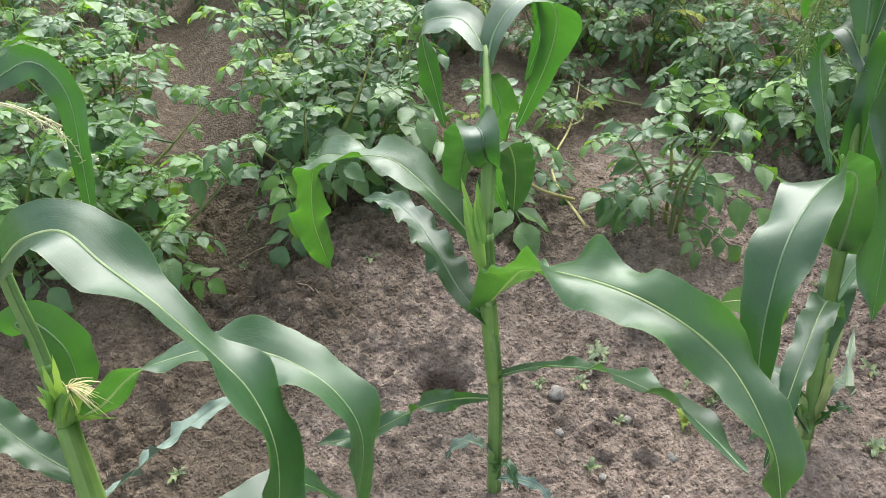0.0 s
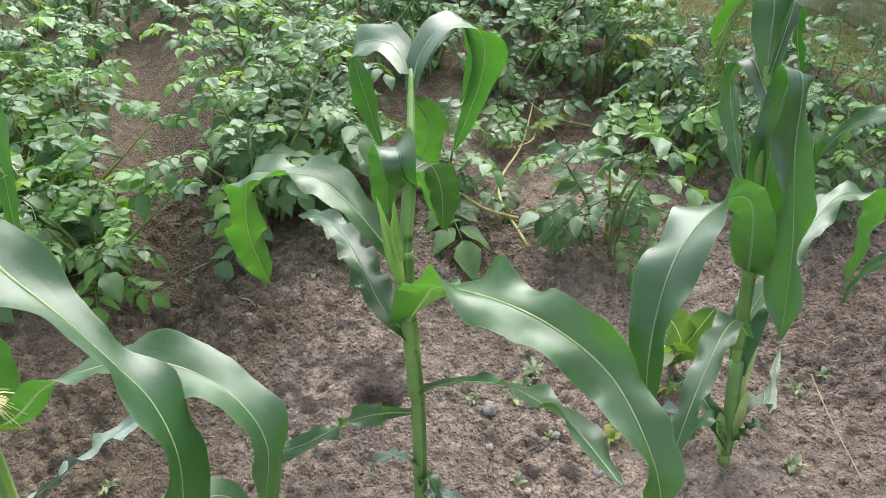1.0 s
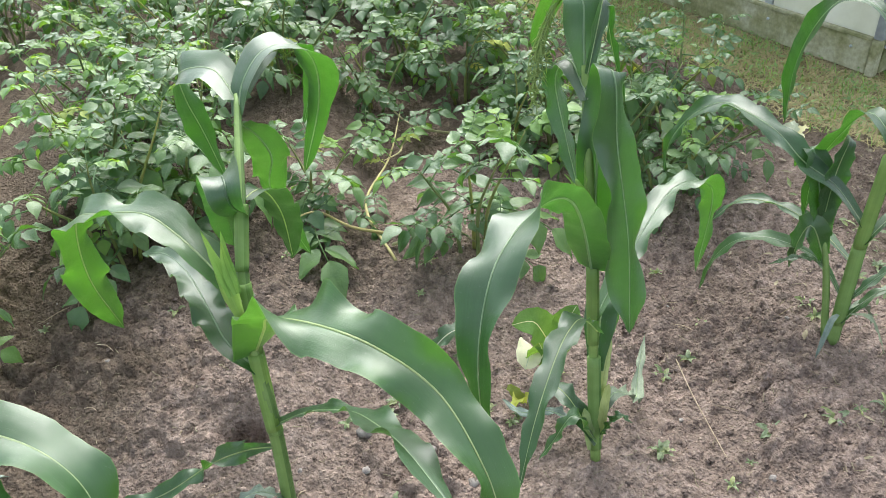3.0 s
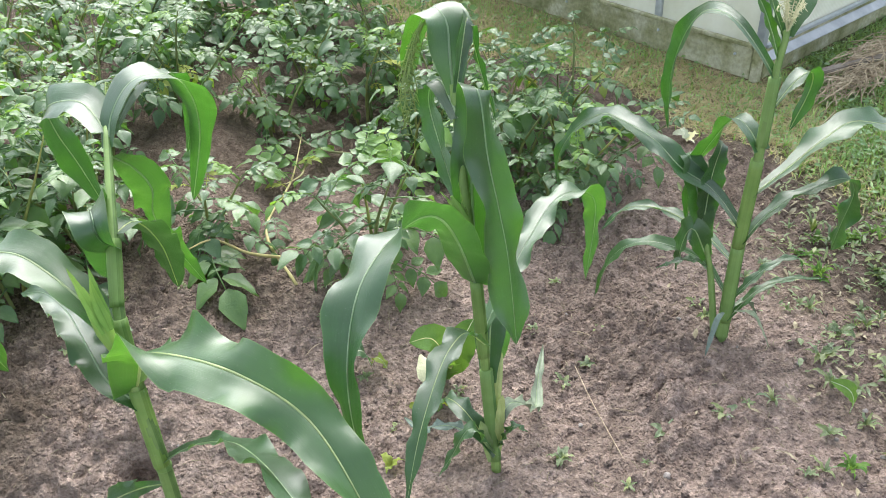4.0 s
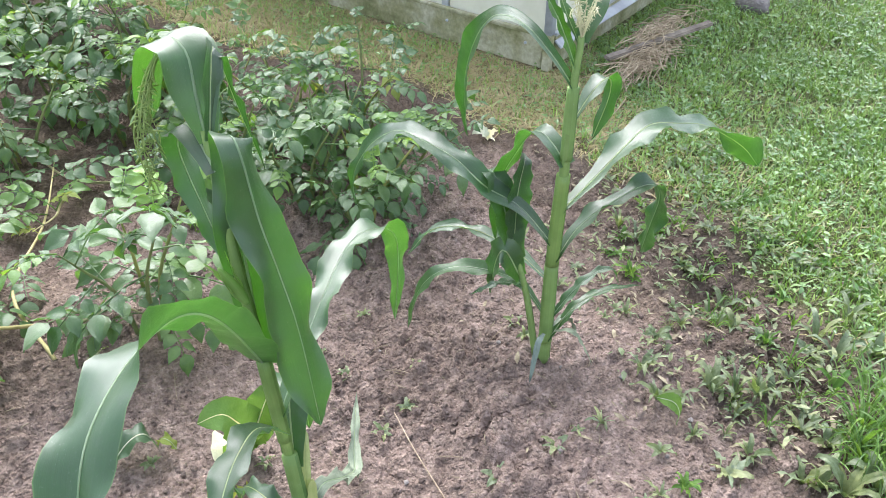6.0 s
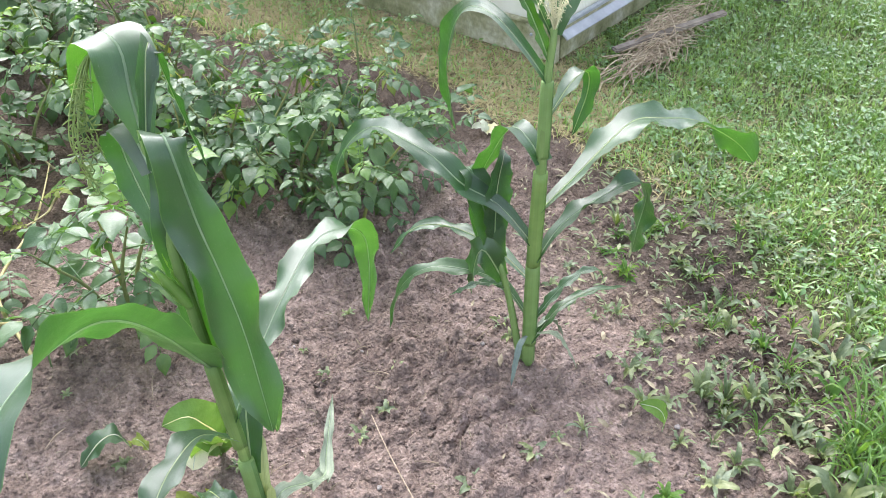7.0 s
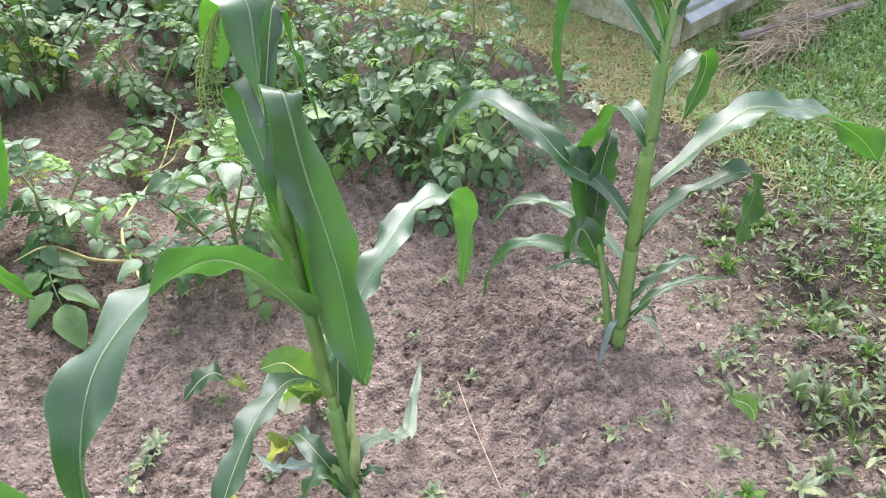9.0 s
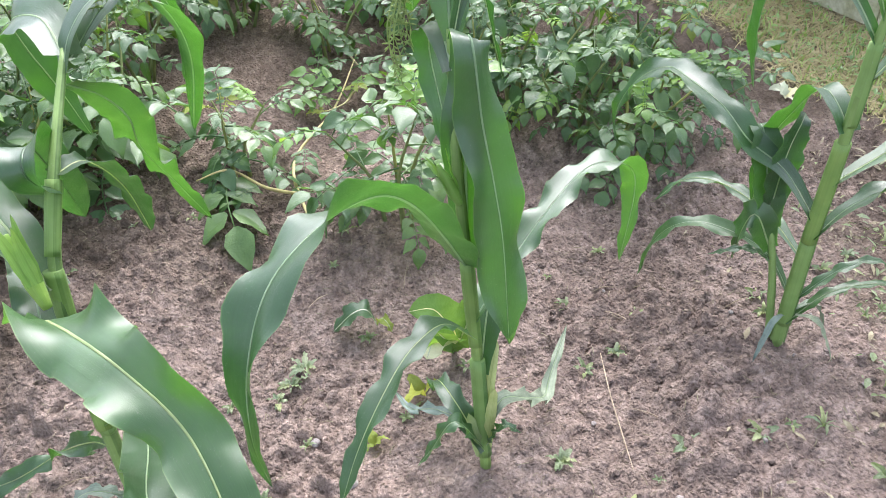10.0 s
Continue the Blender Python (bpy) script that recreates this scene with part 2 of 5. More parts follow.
# ---- geometry helpers ----
class Shape:
    """Vertices, faces and a UV for each vertex, to become one mesh."""

    def __init__(self):
        self.v, self.f, self.uv = [], [], []

    def add(self, verts, faces, uvs=None):
        o = len(self.v)
        self.v.extend(verts.tolist() if isinstance(verts, np.ndarray) else [tuple(p) for p in verts])
        self.f.extend((faces + o).tolist() if isinstance(faces, np.ndarray) else [tuple(i + o for i in face) for face in faces])
        self.uv.extend(uvs if uvs is not None else [(0.0, 0.0)] * len(verts))

    def mesh(self, name, mat, smooth=True):
        me = bpy.data.meshes.new(name)
        me.from_pydata(self.v, [], self.f)
        loops = np.empty(len(me.loops), dtype=np.int32)
        me.loops.foreach_get("vertex_index", loops)
        me.uv_layers.new(name="UVMap").data.foreach_set("uv", np.array(self.uv, dtype=np.float32)[loops].ravel())
        me.polygons.foreach_set("use_smooth", [smooth] * len(me.polygons))
        me.materials.append(mat)
        me.update()
        return me


def part(name, shape, mat, parent, label="", smooth=True):
    ob = new(name, shape.mesh(name, mat, smooth) if isinstance(shape, Shape) else shape)
    ob.parent = parent
    return tagged(ob, label) if label else ob


def thing(name, at, label, category, group="", kind=""):
    ob = new(name)
    ob.empty_display_size = 0.05
    ob.location = at
    return tagged(ob, label, category, group, kind)


def lone(name, shape, mat, at, label, category, group="", kind="", smooth=True):
    ob = new(name, shape.mesh(name, mat, smooth))
    ob.location = at
    return tagged(ob, label, category, group, kind)


def unit(v):
    v = np.asarray(v, dtype=float)
    return v / (np.linalg.norm(v) + 1e-12)


def curve(points, count):
    """A smooth line through the points, in count even steps of its length; also each sample's place along the points."""
    p = np.asarray(points, dtype=float)
    p = np.vstack([2 * p[0] - p[1], p, 2 * p[-1] - p[-2]])
    out, where = [], []
    for i in range(1, len(p) - 2):
        for s in np.linspace(0, 1, 16, endpoint=i == len(p) - 3):
            a, b, c, d = p[i - 1], p[i], p[i + 1], p[i + 2]
            out.append(0.5 * (2 * b + (c - a) * s + (2 * a - 5 * b + 4 * c - d) * s * s + (3 * b - a - 3 * c + d) * s ** 3))
            where.append(i - 1 + s)
    out, where = np.array(out), np.array(where)
    run = np.concatenate([[0], np.cumsum(np.linalg.norm(np.diff(out, axis=0), axis=1))])
    even = np.linspace(0, run[-1], count)
    return np.stack([np.interp(even, run, out[:, k]) for k in range(3)], axis=1), np.interp(even, run, where), run[-1]


def frames_along(line, side):
    """Tangent, side and normal at each point of a line, carried on without twist."""
    tang = np.gradient(line, axis=0)
    tang /= np.linalg.norm(tang, axis=1)[:, None] + 1e-12
    s, sides = np.asarray(side, dtype=float), []
    for t in tang:
        s = unit(s - t * np.dot(s, t))
        sides.append(s)
    sides = np.array(sides)
    return tang, sides, np.cross(sides, tang)


def tube(shape, points, radii, around=8, count=None, squash=1.0, side=(1, 0, 0.01)):
    """A round stem along the points; the radii follow its length."""
    line, where, length = curve(points, count or 3 * len(points))
    tang, sd, nm = frames_along(line, side)
    r = np.interp(np.linspace(0, 1, len(line)), np.linspace(0, 1, len(radii)), radii)
    verts, faces, uv = [], [], []
    for k, q in enumerate(line):
        for j in range(around):
            a = 2 * math.pi * j / around
            verts.append(q + r[k] * (math.cos(a) * sd[k] + squash * math.sin(a) * nm[k]))
            uv.append((j / around * 6.0, k / len(line) * length))
    for k in range(len(line) - 1):
        for j in range(around):
            i, i2 = k * around + j, k * around + (j + 1) % around
            faces.append((i, i2, i2 + around, i + around))
    faces.append(tuple(range(around))[::-1])
    faces.append(tuple(range((len(line) - 1) * around, len(line) * around)))
    shape.add(verts, faces, uv)
    return line


def box(shape, size, m=Matrix.Identity(4), bevel=0.0):
    bm = bmesh.new()
    bmesh.ops.create_cube(bm, size=1.0, matrix=m @ Matrix.Diagonal((*size, 1)))
    if bevel:
        bmesh.ops.bevel(bm, geom=bm.edges[:], offset=bevel, segments=2, affect="EDGES")
    bm.verts.index_update()
    shape.add([v.co[:] for v in bm.verts], [[v.index for v in f.verts] for f in bm.faces])
    bm.free()


def lattice(ix, iy, seed):
    h = np.sin(ix * 127.1 + iy * 311.7 + seed * 74.7) * 43758.5453
    return h - np.floor(h)


def rough_field(x, y, size, seed):
    """Smooth random heights from -1 to 1, size metres from bump to bump."""
    x, y = np.asarray(x, dtype=float) / size, np.asarray(y, dtype=float) / size
    ix, iy = np.floor(x), np.floor(y)
    fx, fy = x - ix, y - iy
    fx, fy = fx * fx * (3 - 2 * fx), fy * fy * (3 - 2 * fy)
    a, b = lattice(ix, iy, seed), lattice(ix + 1, iy, seed)
    c, d = lattice(ix, iy + 1, seed), lattice(ix + 1, iy + 1, seed)
    return 2 * (a * (1 - fx) * (1 - fy) + b * fx * (1 - fy) + c * (1 - fx) * fy + d * fx * fy) - 1


def straw_share(x, y):
    """1 where the turf beside the greenhouse is trodden and dry."""
    return rise(2.45 - x + 0.22 * rough_field(x, y, 0.22, 30) + 0.1 * rough_field(x, y, 0.07, 35), 0.0, 0.55) * rise(np.asarray(y, dtype=float), 1.6, 2.2)


def damp_shade_share(x, y):
    """1 where the earth is darkened: dampness off the dry crown of the bed to its furrow, shade painted under the
    potatoes, and along the weeds and far rows.
    """
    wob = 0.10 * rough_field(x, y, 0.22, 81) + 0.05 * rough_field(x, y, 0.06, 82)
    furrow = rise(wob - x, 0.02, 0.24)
    # the potato plants' shade, put into the soil colour
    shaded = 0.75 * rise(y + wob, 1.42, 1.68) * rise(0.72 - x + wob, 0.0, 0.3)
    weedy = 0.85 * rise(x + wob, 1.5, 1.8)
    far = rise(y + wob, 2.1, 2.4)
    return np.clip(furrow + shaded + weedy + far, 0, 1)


def billow(x, y, size, seed, turned):
    """Rounded lumps from 0 to 1 with sharp creases between them."""
    c, q = math.cos(turned), math.sin(turned)
    return np.abs(rough_field(x * c - y * q, x * q + y * c, size, seed))


def clods(x, y, size, seed, share):
    """Heights of scattered lumps of earth; share: how many of the places hold one."""
    ix, iy = np.floor(np.asarray(x) / size), np.floor(np.asarray(y) / size)
    best = np.zeros(np.shape(ix))
    for dx in (-1, 0, 1):
        for dy in (-1, 0, 1):
            cx, cy = ix + dx, iy + dy
            px, py = (cx + lattice(cx, cy, seed)) * size, (cy + lattice(cx, cy, seed + 0.37)) * size
            r = size * (0.25 + 0.4 * lattice(cx, cy, seed + 0.71)) * (lattice(cx, cy, seed + 0.93) < share)
            d = np.hypot(x - px, y - py) / np.maximum(r, 1e-6)
            best = np.maximum(best, r * (0.35 + 0.3 * lattice(cx, cy, seed + 0.11)) * np.sqrt(np.clip(1 - d ** 3, 0, 1)))
    return best


def bump_at(x, y, cx, cy, rx, ry):
    return np.exp(-((x - cx) / rx) ** 2 - ((y - cy) / ry) ** 2)


def rise(v, a, b):
    s = np.clip((v - a) / (b - a), 0, 1)
    return s * s * (3 - 2 * s)


def lawn_share(x, y):
    """0 on the dug bed, 1 on the lawn: the bed's edge runs past the corn and back along the greenhouse."""
    x, y = np.asarray(x, dtype=float), np.asarray(y, dtype=float)
    edge = np.interp(y, [-2, 0.9, 1.3, 1.7, 2.05, 2.4, 2.65, 3.05, 3.4, 3.9, 8], [2.3, 2.1, 2.0, 1.92, 1.82, 1.68, 1.62, 1.36, 1.03, 0.66, -2.2])
    wob = 0.12 * rough_field(x, y, 0.35, 3) + 0.05 * rough_field(x, y, 0.1, 4)
    return rise(x + wob, edge - 0.08, edge + 0.16)


def ground(x, y, fine=True):
    x, y = np.asarray(x, dtype=float), np.asarray(y, dtype=float)
    z = 0.10 * rise(y, 1.0, 1.36) * rise(-x, -0.36, -0.12) * (1 - 0.9 * bump_at(x + 0.5 * (y - 1.55), 0 * y, -0.5, 0, 0.16, 1))
    z = z + 0.07 * bump_at(x, y, 0.42, 1.76, 0.26, 0.26) + 0.03 * bump_at(x, y, 1.0, 2.2, 0.45, 0.35)
    z = z + 0.045 * bump_at(x, y, 0.8, 1.1, 0.17, 0.17) + 0.02 * bump_at(x, y, 1.36, 1.42, 0.28, 0.28) - 0.035 * bump_at(x, y, 1.03, 1.36, 0.12, 0.2)
    z = z - 0.075 * bump_at(x, y, 1.87, 1.47, 0.11, 0.10) + 0.03 * bump_at(x, y, 2.0, 1.62, 0.2, 0.12) - 0.085 * np.minimum(1, 1.6 * bump_at(x, y, 0.112 + 0.012 * rough_field(x, y, 0.04, 70), 1.222 + 0.012 * rough_field(x, y, 0.05, 71), 0.045, 0.03))
    z = z + 0.018 * rough_field(x, y, 0.42, 5)
    if fine:
        soft = 1 - 0.7 * lawn_share(x, y)
        near = np.exp(-np.maximum(0, np.hypot(x - 0.8, y - 1.5) - 1.5) / 0.8)
        wx, wy = x + 0.022 * rough_field(x, y, 0.07, 8) + 0.006 * rough_field(x, y, 0.019, 28), y + 0.022 * rough_field(x, y, 0.07, 18) + 0.006 * rough_field(x, y, 0.019, 38)
        patch = np.clip(0.62 + 0.75 * rough_field(x, y, 0.24, 9), 0.32, 1.25)
        crumbly = 0.008 * billow(wx, wy, 0.066, 51, 0.5) * patch + 0.012 * billow(wx, wy, 0.03, 52, 1.3) * (0.3 + 0.7 * patch) + 0.009 * billow(wx, wy, 0.0155, 53, 2.2) * (0.4 + 0.6 * patch)
        lumps = 0.7 * clods(wx, wy, 0.055, 51, 0.2) * patch + 1.0 * clods(wx, wy, 0.03, 54, 0.55) * patch + 1.15 * clods(wx, wy, 0.018, 55, 0.7) * (0.4 + 0.6 * patch)
        z = z + near * soft * (crumbly + 1.35 * lumps - 0.013 + 0.003 * rough_field(x, y, 0.012, 10))
    return z


def ground_at(x, y):
    return float(ground(x, y, False))


# ---- ground: one sheet out to the horizon ----
def spread(a, b, step, far, grow=1.085):
    mid = list(np.arange(a, b + 1e-6, step))
    lo, hi, d = [], [], step
    while (lo[-1] if lo else a) > -far:
        d *= grow
        lo.append((lo[-1] if lo else a) - d)
        hi.append((hi[-1] if hi else b) + d)
    return np.array(lo[::-1] + mid + hi)


gx, gy = spread(-0.55, 1.85, 0.0052, 600, 1.06), spread(0.72, 1.95, 0.0052, 600, 1.06)
XX, YY = np.meshgrid(gx, gy)
ZZ = ground(XX, YY)
nx, ny = len(gx), len(gy)
idx = np.arange(nx * ny).reshape(ny, nx)
soil_mesh = bpy.data.meshes.new("ground")
soil_mesh.from_pydata(np.stack([XX.ravel(), YY.ravel(), ZZ.ravel()], 1).tolist(), [],
                      np.stack([idx[:-1, :-1].ravel(), idx[:-1, 1:].ravel(), idx[1:, 1:].ravel(), idx[1:, :-1].ravel()], 1).tolist())
soil_mesh.polygons.foreach_set("use_smooth", [True] * len(soil_mesh.polygons))
far_lawn = rise(np.hypot(XX - 0.5, YY - 1.5), 5.5, 8)
soil_mesh.attributes.new("turf", "FLOAT", "POINT").data.foreach_set("value", np.maximum(lawn_share(XX, YY) * (0.75 + 0.25 * rough_field(XX, YY, 0.06, 12)), far_lawn).ravel().astype(np.float32))
soil_mesh.attributes.new("straw", "FLOAT", "POINT").data.foreach_set("value", straw_share(XX, YY).ravel().astype(np.float32))
soil_mesh.attributes.new("damp_shade", "FLOAT", "POINT").data.foreach_set("value", damp_shade_share(XX, YY).ravel().astype(np.float32))
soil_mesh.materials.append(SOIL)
tagged(new("ground", soil_mesh), "grey-brown crumbly garden soil turning into lawn", "ground", kind="structure")


# ---- corn ----
def blade(parent, points, width, mat=None, side=None, roll=(0,), wave=0.012, waves=5.0, fold=0.22, base=0.5, tip=3.0, seed=0, rib=True, name="leaf", label="", curl=0.0, rib_mat=None, grow=0.3, profile=None):
    """A strap leaf along its midrib: V-folded, with ruffled margins and a pale rib. roll: degrees along the leaf; profile: shares of the width along it."""
    o = np.array(parent.location)
    line, where, length = curve(np.asarray(points, dtype=float) - o, max(22 if rib else 9, int(length_of(points) / 0.012)))
    n = len(line)
    if side is None:
        go = line[int(n * 0.6)] - line[0]
        side = np.cross((go[0], go[1], 0), (0, 0, 1))
    tang, sd, nm = frames_along(line, side)
    s = np.linspace(0, 1, n)
    turn = np.radians(np.interp(where / (len(points) - 1), np.linspace(0, 1, len(roll)), roll))
    sd, nm = sd * np.cos(turn)[:, None] + nm * np.sin(turn)[:, None], nm * np.cos(turn)[:, None] - sd * np.sin(turn)[:, None]
    if profile is None:
        share = np.minimum(1, base + (1 - base) * rise(s, 0, grow)) * (1 - s ** tip) ** 0.75
    else:
        place = np.linspace(0, 1, len(profile))
        share = np.mean([np.interp(np.clip(s + d, 0, 1), place, profile) for d in (-0.05, -0.025, 0, 0.025, 0.05)], axis=0) * np.clip((1 - s) * 14, 0, 1) ** 0.6
    half = 0.5 * width * share
    rnd = random.Random(seed + 11)
    ph = [rnd.uniform(0, 6.28) for _ in range(10)]
    across = 6 if rib else 2
    rail = np.array([rib_half(width, v) for v in s])
    gap = np.minimum(0.12, rail / np.maximum(half, 1e-4)) if rib else np.full(n, 0.02)
    steps = np.arange(1, across + 1) / across
    u = np.concatenate([np.repeat(-steps[::-1][None], n, 0), -gap[:, None], gap[:, None], np.repeat(steps[None], n, 0)], axis=1)
    e = (u > 0).astype(int)
    p0, p2, p4, p6 = (np.choose(e, (ph[k], ph[k + 1])) for k in (0, 2, 4, 6))
    a = 2 * math.pi * waves * s[:, None]
    on = (half / (0.5 * width) * rise(s, 0.04, 0.3))[:, None]
    ruffle = wave * u * u * on * (np.sin(a + p0) + 0.5 * np.sin(1.9 * a + p2) + 0.12 * np.sin(4.3 * a + p4))
    swell = 0.045 * half[:, None] * on * np.sin(np.pi * np.abs(u)) * np.sin(0.8 * a + p6)
    h = fold * np.abs(u) * half[:, None] - curl * u * u * half[:, None] + ruffle + swell + 0.0005 * np.sin(u * 21 + ph[8])
    reach = u * half[:, None] * (1 - 0.03 * np.abs(np.sin(a + p0)) * np.abs(u))
    verts = line[:, None, :] + sd[:, None, :] * reach[..., None] + nm[:, None, :] * h[..., None]
    uv = np.stack([u, np.repeat((s * length)[:, None], u.shape[1], 1)], axis=2).reshape(-1, 2)
    w = 2 * across + 2
    k, j = np.meshgrid(np.arange(n - 1), [c for c in range(w - 1) if not (c == across and rib)], indexing="ij")
    i = (k * w + j).ravel()
    sh = Shape()
    sh.add(verts.reshape(-1, 3), np.stack([i, i + 1, i + 1 + w, i + w], 1), uv.tolist())
    leaf = part(name, sh, mat or CORN_LEAF, parent, label)
    if rib:
        rs = Shape()
        r = np.minimum(rail * 1.12, 0.13 * half + 0.0002)[:, None, None]
        lift = (0.0009 * (1 - 0.7 * s))[:, None, None]
        ring = np.array(((-1, 0.1), (-0.4, 1), (0.4, 1), (1, 0.1), (0.5, -1.3), (-0.5, -1.3)))
        verts = line[:, None, :] + sd[:, None, :] * (ring[None, :, :1] * r) + nm[:, None, :] * (ring[None, :, 1:] * lift)
        k, j = np.meshgrid(np.arange(n - 1), np.arange(6), indexing="ij")
        i, i2 = (k * 6 + j).ravel(), (k * 6 + (j + 1) % 6).ravel()
        rs.add(verts.reshape(-1, 3), np.stack([i, i2, i2 + 6, i + 6], 1))
        part("midrib", rs, rib_mat or CORN_RIB, leaf, "pale green-white midrib")
    return leaf


def rib_half(width, s):
    return 0.0018 * (width / 0.08) * (1 - s) ** 0.7 + 0.0003


def length_of(points):
    p = np.asarray(points, dtype=float)
    return float(np.linalg.norm(np.diff(p, axis=0), axis=1).sum())


def stalk(parent, points, radii, nodes=(), around=14):
    """The jointed cane; a swollen ring at each joint."""
    o = np.array(parent.location)
    p = np.asarray(points, dtype=float) - o
    sh = Shape()
    tube(sh, p, radii, around, 40, 0.88)
    ob = part("stalk", sh, CORN_STALK, parent)
    line, where, length = curve(p, 60)
    for s in nodes:
        k = int(s * 58)
        r = np.interp(s, np.linspace(0, 1, len(radii)), radii)
        d = unit(line[k + 1] - line[k])
        ring = Shape()
        tube(ring, [line[k] - d * 0.007, line[k] - d * 0.003, line[k] + d * 0.003, line[k] + d * 0.007], [r * 0.98, r * 1.12, r * 1.14, r * 0.98], around, 7, 0.9)
        part("joint", ring, CORN_SHEATH, parent)
    return ob


def sheath(parent, lower, upper, r0, r1, flare=(0, 0, 0)):
    """The leaf's foot wrapped round the cane."""
    o = np.array(parent.location)
    a, b = np.asarray(lower, dtype=float) - o, np.asarray(upper, dtype=float) - o
    sh = Shape()
    mid = (a + b) / 2 + np.asarray(flare) * 0.5
    tube(sh, [a, mid, b + np.asarray(flare)], [r0, (r0 + r1) / 2 * 1.04, r1], 14, 12, 0.92)
    return part("leaf_sheath", sh, CORN_SHEATH, parent)


def ear(parent, foot, top, radius, silk_at=None, seed=1):
    """A young ear: husk leaves wrapped over one another, with leafy tips and silk."""
    o = np.array(parent.location)
    a, b = np.asarray(foot, dtype=float) - o, np.asarray(top, dtype=float) - o
    d = b - a
    body = Shape()
    tube(body, [a, a + d * 0.3, a + d * 0.7, b], [radius * 0.55, radius, radius * 0.8, radius * 0.25], 12, 14)
    ob = part("ear", body, HUSK, parent, "pale green husk of a young ear")
    rnd = random.Random(seed)
    for k in range(3):
        s = unit(np.cross(d, (rnd.uniform(-1, 1), rnd.uniform(-1, 1), 0.2))) * radius
        blade(parent, [o + a + d * 0.35 + s, o + a + d * 0.8 + s * 1.3, o + b + d * 0.25 * (k + 1) / 2 + s * 2.2], radius * 1.5, HUSK, wave=0.002, rib=False, seed=seed + k, name="husk_leaf", tip=1.6)
    if silk_at is not None:
        hair = Shape()
        c = np.asarray(silk_at, dtype=float) - o
        for k in range(46):
            e = c + np.array([rnd.gauss(0, 0.016), rnd.gauss(0, 0.014), rnd.gauss(0, 0.014)])
            tube(hair, [b, (b + e) / 2 + np.array([0, 0, 0.008]), e], [0.0008, 0.0007, 0.0005], 4, 6)
        part("silk", hair, SILK, parent, "straw-yellow silk")
    return ob


def tassel(parent, foot, direction, count, length, droop, mat, seed=3, seeds=True, spreadout=0.6, fat=1.0):
    """The flower plume: thin branches strung with small spikelets."""
    o = np.array(parent.location)
    a, d = np.asarray(foot, dtype=float) - o, unit(direction)
    rnd = random.Random(seed)
    for k in range(count):
        out = unit(d + spreadout * np.array([rnd.uniform(-1, 1), rnd.uniform(-1, 1), rnd.uniform(-0.3, 0.6)]))
        L = length * rnd.uniform(0.6, 1.1)
        pts = [a, a + out * L * 0.35, a + out * L * 0.75 + np.array([0, 0, -droop * 0.4 * L]), a + out * L * (1 - 0.3 * droop) + np.array([0, 0, -droop * L])]
        sh = Shape()
        line = tube(sh, pts, [0.0012, 0.001, 0.0006], 5, 18)
        if seeds:
            for q in line[5:]:
                for _ in range(2):
                    e = unit([rnd.uniform(-1, 1), rnd.uniform(-1, 1), rnd.uniform(-1, 0.4)])
                    tube(sh, [q, q + e * 0.003 * fat, q + e * 0.007 * fat], [0.0004, 0.0009 * fat, 0.0003], 4, 4)
        part("tassel_branch", sh, mat, parent)
    return None


C_GROUP = "corn plants in the bed"

# the plant in the middle of the first view
A = thing("corn_plant", (0.243, 0.984, ground_at(0.243, 0.984) - 0.01), "tall green corn plant with arching glossy leaves in bare soil", "corn", C_GROUP)
A_LINE = [(0.243, 0.984, -0.01), (0.252, 1.0, 0.262), (0.243, 1.03, 0.394), (0.239, 1.06, 0.490), (0.240, 1.145, 0.600), (0.225, 1.300, 0.696), (0.224, 1.32, 0.708)]
stalk(A, A_LINE, [0.0125, 0.0125, 0.012, 0.0105, 0.009, 0.0075, 0.006], (0.12, 0.34, 0.52))
sheath(A, (0.251, 0.998, 0.27), (0.242, 1.035, 0.405), 0.0128, 0.0135)
sheath(A, (0.242, 1.035, 0.405), (0.238, 1.07, 0.515), 0.0125, 0.0135)
sheath(A, (0.239, 1.08, 0.53), (0.240, 1.15, 0.605), 0.0105, 0.0115)
blade(A, [(0.242, 1.035, 0.404), (0.280, 0.988, 0.493), (0.308, 0.933, 0.561), (0.374, 0.876, 0.600), (0.459, 0.812, 0.615), (0.535, 0.755, 0.590), (0.583, 0.690, 0.532), (0.601, 0.660, 0.462)], 0.094, seed=1, roll=(0, 30, 38, 4, -30, -24, 5, -10), wave=0.022, waves=4.2, profile=(0.75, 0.9, 0.95, 1.0, 1.0, 0.92, 0.8, 0.75, 0.65, 0.4))
blade(A, [(0.237, 1.05, 0.497), (0.181, 1.106, 0.530), (0.129, 1.150, 0.556), (0.072, 1.185, 0.577), (-0.006, 1.207, 0.568), (-0.074, 1.245, 0.530), (-0.120, 1.295, 0.371), (-0.129, 1.360, 0.190)], 0.084, waves=5.5, seed=2, roll=(-22, -17, 0, -5, -6, 8, -14, 0), wave=0.013, profile=(0.6, 0.85, 0.95, 1.0, 0.9, 0.8, 0.85, 0.95, 0.7, 0.2))
blade(A, [(0.241, 1.03, 0.375), (0.199, 1.047, 0.414), (0.151, 1.126, 0.430), (0.100, 1.212, 0.433), (0.040, 1.284, 0.425), (-0.03, 1.34, 0.39)], 0.068, wave=0.012, waves=6, seed=3, roll=(-29, -22, -25, -18, 8, 20))
